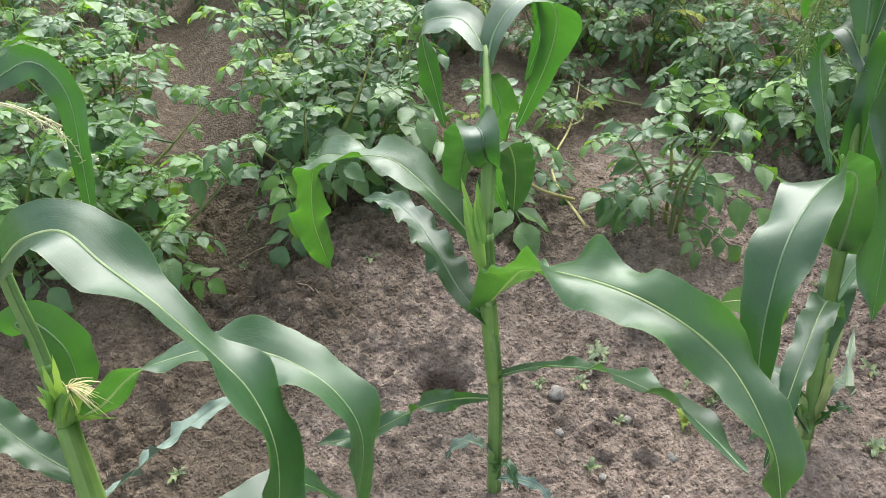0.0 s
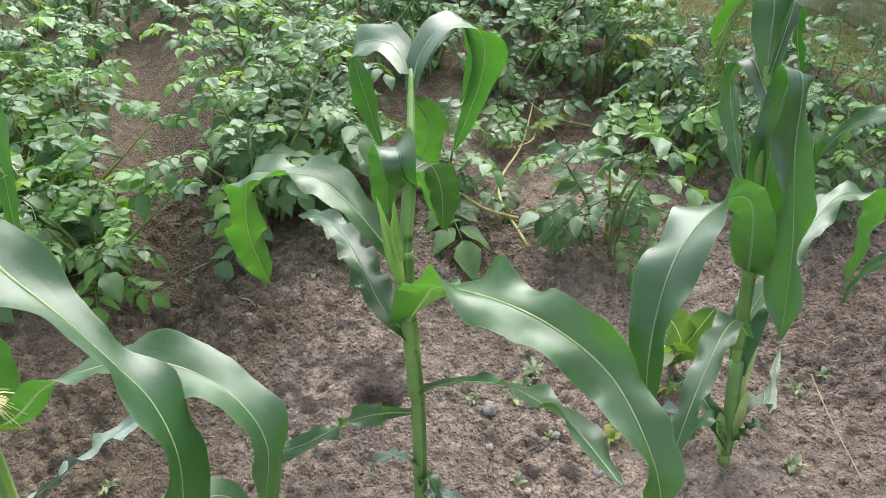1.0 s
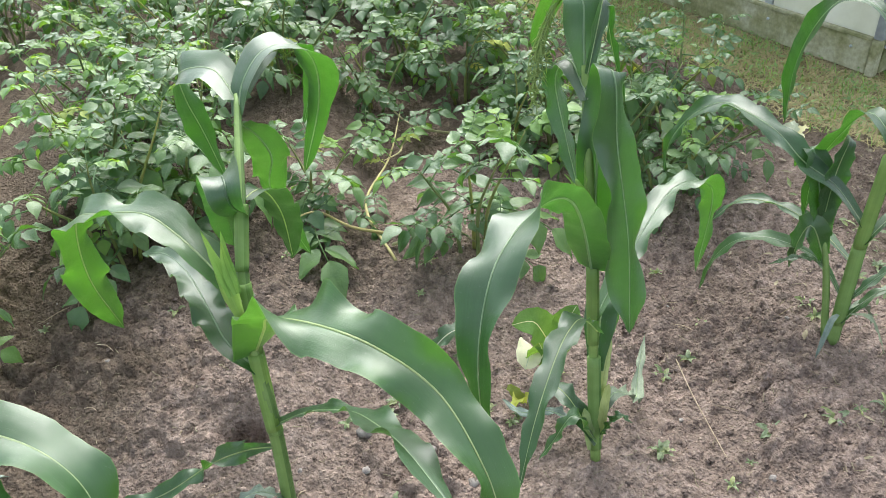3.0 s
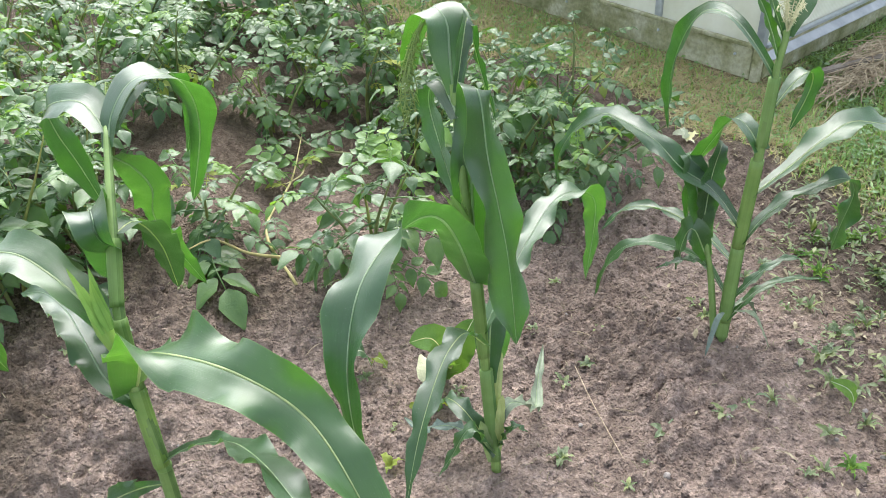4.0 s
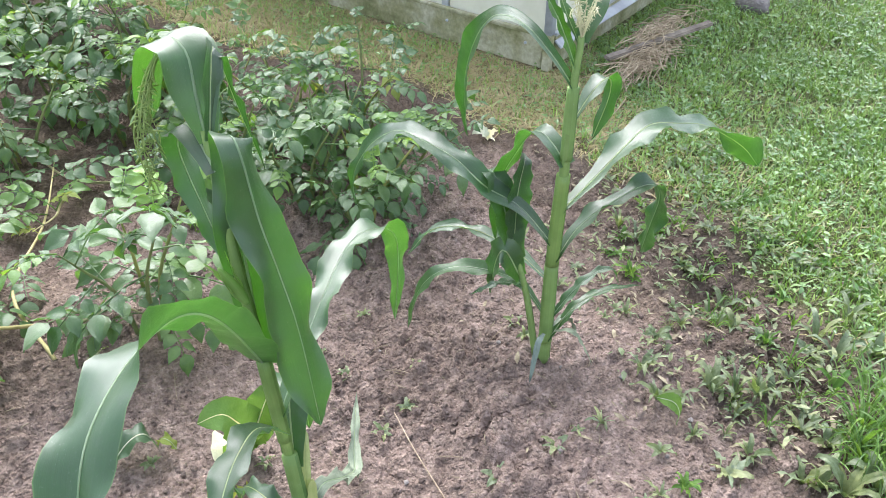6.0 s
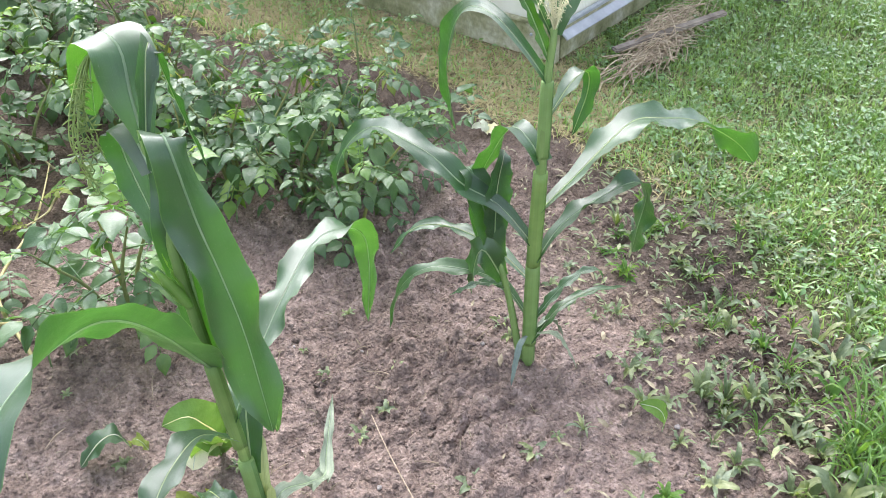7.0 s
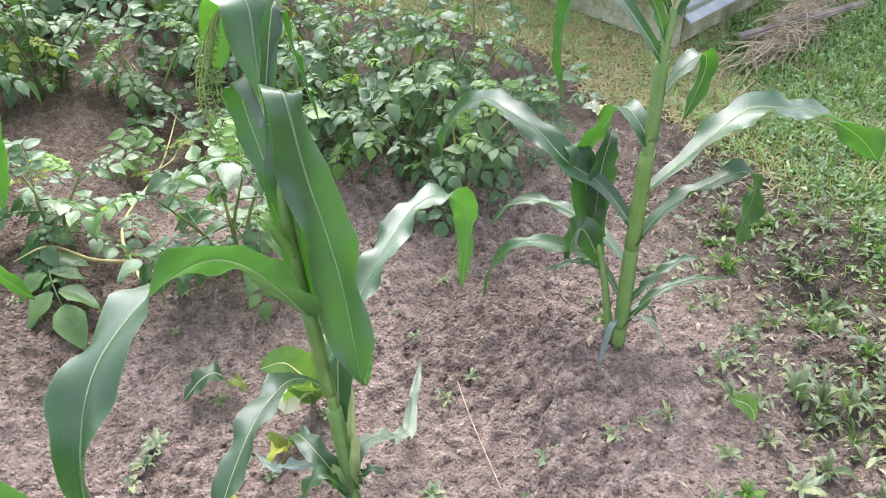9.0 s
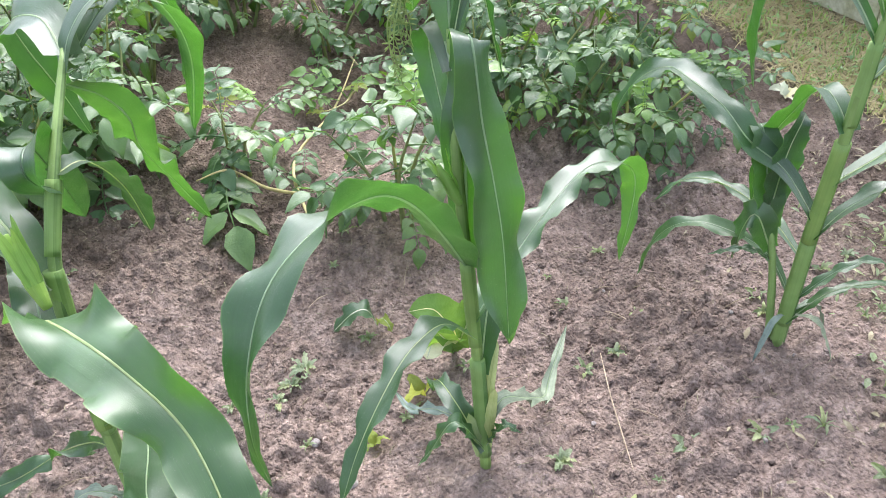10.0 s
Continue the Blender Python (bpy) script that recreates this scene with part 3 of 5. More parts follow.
blade(A, [(0.252, 1.006, 0.27), (0.313, 0.969, 0.335), (0.362, 0.919, 0.394), (0.411, 0.866, 0.445), (0.451, 0.801, 0.492), (0.495, 0.715, 0.545), (0.545, 0.625, 0.56)], 0.056, wave=0.007, waves=4, seed=4, roll=(-23, -2, 5, 32, 22, 46, 40), profile=(0.4, 0.55, 0.6, 0.85, 1.0, 0.95, 0.6))
blade(A, [(0.245, 0.990, 0.235), (0.175, 1.045, 0.165), (0.097, 1.065, 0.110), (0.009, 1.030, 0.075), (-0.084, 0.998, 0.070)], 0.046, wave=0.014, waves=4, seed=5, roll=(0, 65, -20, 55, 10), profile=(0.25, 0.4, 0.9, 1.0, 0.7, 0.9, 0.4))
blade(A, [(0.226, 1.290, 0.686), (0.236, 1.325, 0.728), (0.268, 1.365, 0.762), (0.312, 1.395, 0.757), (0.334, 1.440, 0.705), (0.315, 1.520, 0.585), (0.250, 1.590, 0.400)], 0.105, wave=0.005, waves=3, seed=6, side=(0.72, -0.68, 0.1), fold=0.12, profile=(0.25, 0.65, 0.95, 1.0, 0.75, 0.5, 0.4, 0.3, 0.15))
blade(A, [(0.224, 1.311, 0.703), (0.180, 1.365, 0.735), (0.112, 1.400, 0.718), (0.100, 1.425, 0.660), (0.108, 1.450, 0.578), (0.120, 1.470, 0.470)], 0.082, wave=0.006, waves=3, seed=7, base=0.7, roll=(-18, 4, 45, 24, 12, 12), fold=0.1)
blade(A, [(0.222, 1.33, 0.69), (0.260, 1.42, 0.735), (0.300, 1.49, 0.72), (0.30, 1.55, 0.62), (0.27, 1.57, 0.52)], 0.05, wave=0.005, seed=8, side=(0.9, -0.3, 0))
# a rolled leaf at the upper joint, its blade hanging behind the cane
blade(A, [(0.241, 1.140, 0.598), (0.239, 1.112, 0.626), (0.237, 1.106, 0.648), (0.232, 1.124, 0.662), (0.212, 1.175, 0.640), (0.185, 1.240, 0.540), (0.165, 1.290, 0.430)], 0.068, wave=0.004, seed=9, side=(1, 0, 0), curl=-0.3, rib_mat=CORN_LEAF, profile=(0.4, 0.8, 1.0, 1.0, 0.9, 0.85, 0.5))
blade(A, [(0.23, 1.28, 0.675), (0.232, 1.355, 0.612), (0.236, 1.4, 0.545), (0.205, 1.46, 0.45), (0.2, 1.54, 0.325), (0.225, 1.6, 0.175)], 0.07, wave=0.012, waves=4, seed=10, side=(1, 0.2, 0), roll=(0, 30, -30, 20))
blade(A, [(0.242, 1.155, 0.610), (0.262, 1.20, 0.600), (0.272, 1.25, 0.52), (0.265, 1.29, 0.40)], 0.075, wave=0.005, seed=12, side=(1, 0, 0))
blade(A, [(0.246, 0.985, 0.10), (0.215, 0.96, 0.16), (0.18, 0.95, 0.15), (0.165, 0.945, 0.11)], 0.026, DRY_LEAF, wave=0.006, seed=13)
blade(A, [(0.248, 0.982, 0.03), (0.29, 0.95, 0.075), (0.33, 0.945, 0.06), (0.36, 0.93, 0.02)], 0.022, DRY_LEAF, wave=0.006, seed=14)
blade(A, [(0.250, 0.980, 0.05), (0.262, 0.96, 0.10), (0.275, 0.95, 0.11), (0.29, 0.93, 0.07)], 0.028, wave=0.006, seed=15)
ear(A, (0.236, 1.03, 0.485), (0.212, 1.055, 0.590), 0.0125, seed=4)
tassel(A, (0.222, 1.36, 0.73), (0.3, 0.9, 0.4), 9, 0.13, 0.5, TASSEL, 5)

# the plant with the broad folded leaves
B = thing("corn_plant", (0.80, 1.10, ground_at(0.80, 1.10) - 0.01), "upright corn plant with broad folded leaves and drooping green tassel", "corn", C_GROUP)
stalk(B, [(0.801, 1.099, 0.02), (0.797, 1.13, 0.16), (0.791, 1.150, 0.297), (0.784, 1.159, 0.446), (0.776, 1.188, 0.593), (0.774, 1.257, 0.749)], [0.0098, 0.0088, 0.0085, 0.0082, 0.0078, 0.0065], (0.08, 0.25, 0.45))
sheath(B, (0.80, 1.105, 0.05), (0.793, 1.14, 0.25), 0.0118, 0.0124)
sheath(B, (0.791, 1.145, 0.28), (0.784, 1.156, 0.44), 0.0107, 0.0109)
blade(B, [(0.782, 1.155, 0.435), (0.75, 1.075, 0.578), (0.722, 1.02, 0.66), (0.69, 0.985, 0.688), (0.645, 0.925, 0.695), (0.606, 0.862, 0.675), (0.585, 0.81, 0.615), (0.582, 0.78, 0.545), (0.592, 0.768, 0.48)], 0.084, wave=0.012, waves=4, seed=21, roll=(0, -15, -45, -58, -22, -4, -10, -12, -6), profile=(0.6, 0.85, 0.8, 0.6, 0.55, 0.95, 1.0, 0.86, 0.66, 0.42, 0.2))
blade(B, [(0.786, 1.162, 0.45), (0.787, 1.185, 0.57), (0.789, 1.202, 0.67), (0.794, 1.210, 0.735), (0.799, 1.198, 0.769), (0.805, 1.176, 0.747), (0.812, 1.172, 0.66), (0.825, 1.16, 0.575), (0.836, 1.14, 0.485), (0.842, 1.105, 0.335)], 0.078, wave=0.014, waves=3.2, seed=22, side=(0.93, -0.36, 0), fold=0.1, profile=(0.5, 0.7, 0.8, 0.72, 0.62, 0.72, 0.9, 1.0, 1.0, 0.88, 0.55), roll=(0, 0, 0, 0, 0, 0, 0, 0, 0))
blade(B, [(0.773, 1.250, 0.735), (0.772, 1.270, 0.790), (0.772, 1.296, 0.836), (0.752, 1.325, 0.848), (0.730, 1.345, 0.805), (0.715, 1.352, 0.730)], 0.082, wave=0.004, waves=2, seed=23, side=(0.93, -0.36, 0.05), profile=(0.2, 0.6, 0.95, 1.0, 0.9, 0.75, 0.45), roll=(3, -22, -44, -40, -33, -30), fold=0.1)
blade(B, [(0.776, 1.245, 0.740), (0.795, 1.275, 0.815), (0.806, 1.300, 0.835), (0.818, 1.290, 0.770), (0.838, 1.25, 0.680)], 0.032, wave=0.004, seed=24, side=(0.7, 0.6, 0), base=0.7)
blade(B, [(0.775, 1.22, 0.71), (0.755, 1.29, 0.745), (0.738, 1.320, 0.700), (0.750, 1.295, 0.625), (0.774, 1.245, 0.520)], 0.052, wave=0.005, seed=25, side=(0.93, -0.36, 0), tip=3)
blade(B, [(0.787, 1.099, 0.35), (0.757, 1.071, 0.404), (0.732, 1.027, 0.43), (0.701, 0.963, 0.437), (0.66, 0.875, 0.4), (0.63, 0.81, 0.33)], 0.05, wave=0.007, waves=5, seed=26, roll=(20, 5, -14, -18, -20, -26))
blade(B, [(0.79, 1.148, 0.33), (0.85, 1.22, 0.39), (0.901, 1.285, 0.424), (0.956, 1.355, 0.445), (0.997, 1.385, 0.448), (1.045, 1.395, 0.43), (1.06, 1.41, 0.36), (1.045, 1.4, 0.22)], 0.056, wave=0.009, waves=6, seed=27, roll=(25, 17, 7, 9, -3, 44, 89, 83), tip=4.0)
blade(B, [(0.797, 1.14, 0.22), (0.812, 1.19, 0.32), (0.828, 1.235, 0.31), (0.842, 1.27, 0.22), (0.845, 1.29, 0.12)], 0.06, wave=0.006, seed=28, side=(0.9, -0.3, 0))
blade(B, [(0.803, 1.115, 0.10), (0.830, 1.130, 0.165), (0.875, 1.180, 0.105), (0.908, 1.245, 0.03), (0.920, 1.29, 0.028), (0.960, 1.410, 0.045)], 0.032, DRY_LEAF, wave=0.008, seed=29, label="withered grey-green lower leaf")
blade(B, [(0.797, 1.10, 0.08), (0.755, 1.09, 0.16), (0.715, 1.08, 0.10), (0.69, 1.07, 0.065)], 0.03, wave=0.008, seed=30)
blade(B, [(0.800, 1.098, 0.07), (0.752, 1.14, 0.15), (0.72, 1.20, 0.13), (0.705, 1.24, 0.05)], 0.04, wave=0.01, seed=31)
blade(B, [(0.806, 1.098, 0.09), (0.832, 1.09, 0.15), (0.86, 1.09, 0.13)], 0.025, wave=0.006, seed=32)
blade(B, [(0.80, 1.15, 0.05), (0.72, 1.17, 0.085), (0.67, 1.19, 0.062), (0.635, 1.235, 0.055)], 0.022, DRY_LEAF, wave=0.008, seed=33, label="withered grey-green lower leaf")
for k, (dx, dy, z0, h, w) in enumerate(((-0.018, -0.012, 0.03, 0.10, 0.022), (0.016, -0.012, 0.05, 0.13, 0.02), (0.02, 0.004, 0.10, 0.16, 0.018))):
    q = np.array([0.80 - 0.02 * z0, 1.10 + 0.2 * z0, z0 + 0.02])
    blade(B, [q + (dx * 0.3, dy * 0.6, 0), q + (dx * 0.7, dy + 0.2 * h * 0.4, h * 0.5), q + (dx * 1.3, dy + 0.2 * h, h)], w, PALE_SHEATH, wave=0.002, rib=False, seed=180 + k, name="dry_sheath", label="pale split leaf sheath", side=(1, 0, 0), curl=0.5, profile=(0.8, 1.0, 0.9, 0.5))
ear(B, (0.778, 1.165, 0.54), (0.752, 1.165, 0.605), 0.009, seed=6)
tassel(B, (0.748, 1.318, 0.835), (-0.35, -0.35, -0.3), 8, 0.11, 1.1, TASSEL, 7, True, 0.16, 1.6)

# the plant by the edge of the bed
C = thing("corn_plant", (1.363, 1.387, ground_at(1.363, 1.387) - 0.01), "sturdy corn plant with pale tassel and slender side shoot", "corn", C_GROUP)
stalk(C, [(1.363, 1.387, 0.01), (1.373, 1.410, 0.17), (1.378, 1.415, 0.320), (1.378, 1.406, 0.480), (1.387, 1.420, 0.627), (1.397, 1.428, 0.69), (1.398, 1.430, 0.71)], [0.0138, 0.0132, 0.0125, 0.011, 0.0095, 0.008, 0.006], (0.1, 0.22, 0.4, 0.63, 0.84))
sheath(C, (1.375, 1.412, 0.25), (1.378, 1.408, 0.46), 0.0138, 0.0132)
sheath(C, (1.367, 1.395, 0.06), (1.376, 1.414, 0.25), 0.0146, 0.0142)
sheath(C, (1.380, 1.408, 0.49), (1.387, 1.42, 0.625), 0.0116, 0.011)
blade(C, [(1.372, 1.415, 0.300), (1.326, 1.470, 0.362), (1.267, 1.505, 0.402), (1.224, 1.551, 0.446), (1.179, 1.611, 0.464), (1.150, 1.686, 0.452), (1.111, 1.752, 0.390), (1.085, 1.810, 0.290), (1.095, 1.860, 0.165)], 0.058, wave=0.008, waves=5, seed=41, roll=(-3, 3, 11, 13, -8, 35, 52, 73, 84))
blade(C, [(1.387, 1.421, 0.625), (1.350, 1.440, 0.682), (1.319, 1.487, 0.722), (1.300, 1.560, 0.712), (1.300, 1.650, 0.630), (1.330, 1.770, 0.480), (1.385, 1.88, 0.290)], 0.062, wave=0.004, waves=3, seed=42, fold=0.3, profile=(0.35, 0.45, 0.6, 0.85, 1.0, 0.9, 0.7, 0.4), roll=(-19, -21, -16, 28, 63, 73, 74))
blade(C, [(1.378, 1.408, 0.375), (1.465, 1.433, 0.422), (1.538, 1.458, 0.460), (1.602, 1.480, 0.480), (1.671, 1.490, 0.465), (1.745, 1.489, 0.445), (1.827, 1.466, 0.395), (1.883, 1.461, 0.335)], 0.07, wave=0.009, waves=4.5, seed=43, roll=(17, 18, 9, -12, -18, -14, 55, 70), profile=(0.35, 0.55, 0.85, 1.0, 0.95, 0.85, 0.9, 1.0, 0.8))
blade(C, [(1.377, 1.405, 0.262), (1.433, 1.420, 0.322), (1.515, 1.416, 0.374), (1.575, 1.410, 0.392), (1.608, 1.418, 0.350), (1.622, 1.450, 0.250), (1.650, 1.500, 0.140)], 0.056, wave=0.010, waves=5, seed=44, roll=(13, 12, 18, -3, -3, -4, -5), profile=(0.4, 0.7, 0.9, 0.8, 0.85, 1.0, 0.8, 0.4))
blade(C, [(1.374, 1.415, 0.11), (1.326, 1.465, 0.182), (1.234, 1.495, 0.222), (1.177, 1.523, 0.204), (1.138, 1.545, 0.142), (1.115, 1.550, 0.045)], 0.04, wave=0.006, waves=4, seed=45, roll=(7, 2, 2, 11, 27, 30))
blade(C, [(1.376, 1.425, 0.20), (1.335, 1.517, 0.228), (1.270, 1.590, 0.245), (1.208, 1.640, 0.224), (1.155, 1.660, 0.155)], 0.038, wave=0.007, waves=4, seed=46, roll=(-13, -10, -3, 14, 27))
blade(C, [(1.379, 1.405, 0.480), (1.367, 1.436, 0.510), (1.352, 1.475, 0.520), (1.335, 1.510, 0.465), (1.307, 1.530, 0.375), (1.303, 1.523, 0.250)], 0.058, wave=0.006, waves=3, seed=47, side=(0.8, 0.5, 0.1), base=0.75)
blade(C, [(1.386, 1.415, 0.555), (1.431, 1.425, 0.610), (1.467, 1.437, 0.622), (1.474, 1.441, 0.580), (1.457, 1.454, 0.490)], 0.045, wave=0.006, waves=3, seed=48, roll=(20, 20, 0, 0))
blade(C, [(1.366, 1.385, 0.07), (1.431, 1.397, 0.135), (1.507, 1.405, 0.150), (1.587, 1.402, 0.140)], 0.022, wave=0.004, seed=50)
blade(C, [(1.372, 1.395, 0.12), (1.446, 1.405, 0.189), (1.506, 1.403, 0.209), (1.530, 1.396, 0.165)], 0.024, wave=0.005, seed=51)
blade(C, [(1.39, 1.425, 0.66), (1.36, 1.445, 0.74), (1.33, 1.47, 0.80)], 0.032, wave=0.003, seed=52, roll=(20, 20))
blade(C, [(1.40, 1.43, 0.70), (1.44, 1.46, 0.765), (1.49, 1.50, 0.81), (1.53, 1.54, 0.81)], 0.05, wave=0.005, seed=53, roll=(-10, -10))
blade(C, [(1.398, 1.43, 0.69), (1.37, 1.46, 0.77), (1.37, 1.50, 0.83)], 0.026, wave=0.003, seed=54)
tassel(C, (1.398, 1.428, 0.705), (0.05, -0.1, 1), 11, 0.13, 0.3, TASSEL_DRY, 9, True, 0.6)
# the side shoot
sh = Shape()
tube(sh, np.array([(1.350, 1.40, 0.02), (1.335, 1.435, 0.17), (1.315, 1.475, 0.28), (1.296, 1.503, 0.36)]) - np.array(C.location), [0.008, 0.0075, 0.006, 0.004], 10, 20)
part("side_shoot", sh, CORN_STALK, C, "slender green side shoot")
blade(C, [(1.325, 1.46, 0.24), (1.300, 1.49, 0.36), (1.290, 1.53, 0.42), (1.283, 1.57, 0.35)], 0.07, wave=0.005, seed=55, side=(0.9, 0.3, 0))
blade(C, [(1.318, 1.47, 0.27), (1.330, 1.49, 0.38), (1.345, 1.50, 0.44), (1.36, 1.53, 0.44)], 0.07, wave=0.005, seed=56, side=(0.9, 0.3, 0))
blade(C, [(1.328, 1.45, 0.2), (1.29, 1.45, 0.28), (1.275, 1.46, 0.25), (1.27, 1.47, 0.16)], 0.06, wave=0.005, seed=57, side=(0.9, 0.3, 0))
blade(C, [(1.335, 1.44, 0.18), (1.28, 1.44, 0.21), (1.22, 1.46, 0.18)], 0.02, wave=0.004, seed=58)
for k, (ax, ay) in enumerate(((-0.05, -0.05), (0.06, -0.05), (0.07, 0.02))):
    o = np.array(C.location)
    blade(C, [o + (ax * 0.2, ay * 0.2, 0.09), o + (ax * 0.7, ay * 0.7, 0.10), o + (ax * 1.1, ay * 1.1, 0.055), o + (ax * 1.3, ay * 1.3, 0.02)], 0.014, DRY_LEAF, wave=0.003, seed=140 + k, rib=False, label="withered grey-green lower leaf")

# the plant that leans into the first view
D = thing("corn_plant", (-0.19, 0.56, ground_at(-0.19, 0.56) - 0.01), "leaning corn plant with a silking ear and drooping leaves", "corn", C_GROUP)
stalk(D, [(-0.19, 0.56, -0.01), (-0.245, 0.63, 0.17), (-0.286, 0.693, 0.318), (-0.313, 0.737, 0.411), (-0.338, 0.782, 0.518), (-0.359, 0.810, 0.622), (-0.38, 0.86, 0.74)], [0.0165, 0.0165, 0.016, 0.0135, 0.011, 0.010, 0.007], (0.2, 0.42, 0.7))
sheath(D, (-0.27, 0.665, 0.27), (-0.315, 0.74, 0.415), 0.0185, 0.016)
blade(D, [(-0.362, 0.815, 0.64), (-0.292, 0.793, 0.698), (-0.223, 0.78, 0.722), (-0.171, 0.757, 0.696), (-0.101, 0.73, 0.658), (-0.043, 0.708, 0.611), (0.001, 0.69, 0.569), (0.027, 0.666, 0.51), (0.027, 0.644, 0.442), (0.019, 0.615, 0.377)], 0.098, wave=0.011, waves=3.4, seed=61, roll=(-60, -50, -8, 5, 16, 40, 24, 15, 7, 4), profile=(0.5, 0.75, 0.95, 1.0, 0.95, 0.72, 0.78, 0.95, 0.95, 0.8, 0.5))
blade(D, [(-0.318, 0.745, 0.412), (-0.256, 0.75, 0.449), (-0.197, 0.757, 0.505), (-0.143, 0.775, 0.522), (-0.066, 0.78, 0.543), (0.011, 0.771, 0.537), (0.079, 0.746, 0.513), (0.115, 0.718, 0.464), (0.111, 0.675, 0.396), (0.103, 0.651, 0.346)], 0.09, wave=0.010, waves=4, seed=62, roll=(60, 75, 50, 0, -3, -9, 11, 21, 16, 15), profile=(0.3, 0.55, 0.5, 0.6, 0.85, 1.0, 0.95, 0.85, 0.7, 0.4))
blade(D, [(-0.38, 0.85, 0.71), (-0.42, 0.95, 0.79), (-0.371, 0.985, 0.828), (-0.325, 0.985, 0.838), (-0.297, 0.98, 0.794), (-0.305, 0.97, 0.707), (-0.315, 0.96, 0.625), (-0.312, 0.95, 0.56)], 0.046, wave=0.006, seed=63, side=(0.85, 0.4, 0.1), profile=(0.4, 0.6, 0.9, 1.0, 0.85, 0.6, 0.45, 0.2))
blade(D, [(-0.285, 0.69, 0.31), (-0.262, 0.735, 0.305), (-0.240, 0.79, 0.30), (-0.205, 0.845, 0.302), (-0.175, 0.905, 0.290), (-0.155, 0.930, 0.27)], 0.035, DRY_LEAF, wave=0.010, waves=5, seed=64, roll=(0, 60, 20, -40, 30), label="withered grey-green lower leaf")
blade(D, [(-0.23, 0.61, 0.12), (-0.14, 0.72, 0.20), (-0.06, 0.82, 0.20), (0.0, 0.86, 0.10), (0.02, 0.87, 0.04)], 0.095, wave=0.006, waves=3, seed=68)
blade(D, [(-0.365, 0.80, 0.530), (-0.365, 0.79, 0.555), (-0.345, 0.80, 0.553), (-0.325, 0.81, 0.490), (-0.335, 0.81, 0.400)], 0.07, wave=0.005, waves=2, seed=65, side=(0.9, 0.2, -0.3), profile=(0.5, 0.9, 1.0, 1.0, 0.6))
blade(D, [(-0.300, 0.71, 0.335), (-0.36, 0.72, 0.372), (-0.41, 0.735, 0.405), (-0.45, 0.75, 0.45)], 0.06, wave=0.006, seed=66, profile=(0.5, 0.9, 1.0, 0.9))
ear(D, (-0.318, 0.738, 0.415), (-0.296, 0.752, 0.480), 0.017, (-0.268, 0.748, 0.462), seed=8)
for k, (dx, dz, L) in enumerate(((0.012, 0.11, 1.0), (-0.012, 0.10, 0.9), (0.05, 0.07, 0.8), (-0.05, 0.03, 0.9), (0.06, -0.01, 1.0))):
    q = np.array([-0.306, 0.742, 0.43])
    blade(D, [q, q + np.array([dx * 0.5, 0.004, dz * 0.5]), q + np.array([dx, 0.012, dz]) * L], 0.020, HUSK, wave=0.002, rib=False, seed=170 + k, name="husk_leaf", tip=1.6, side=(1, 0, 0.2))
tassel(D, (-0.395, 0.95, 0.80), (0.6, 0.1, -0.3), 6, 0.12, 0.5, TASSEL_DRY, 11, True, 0.4)


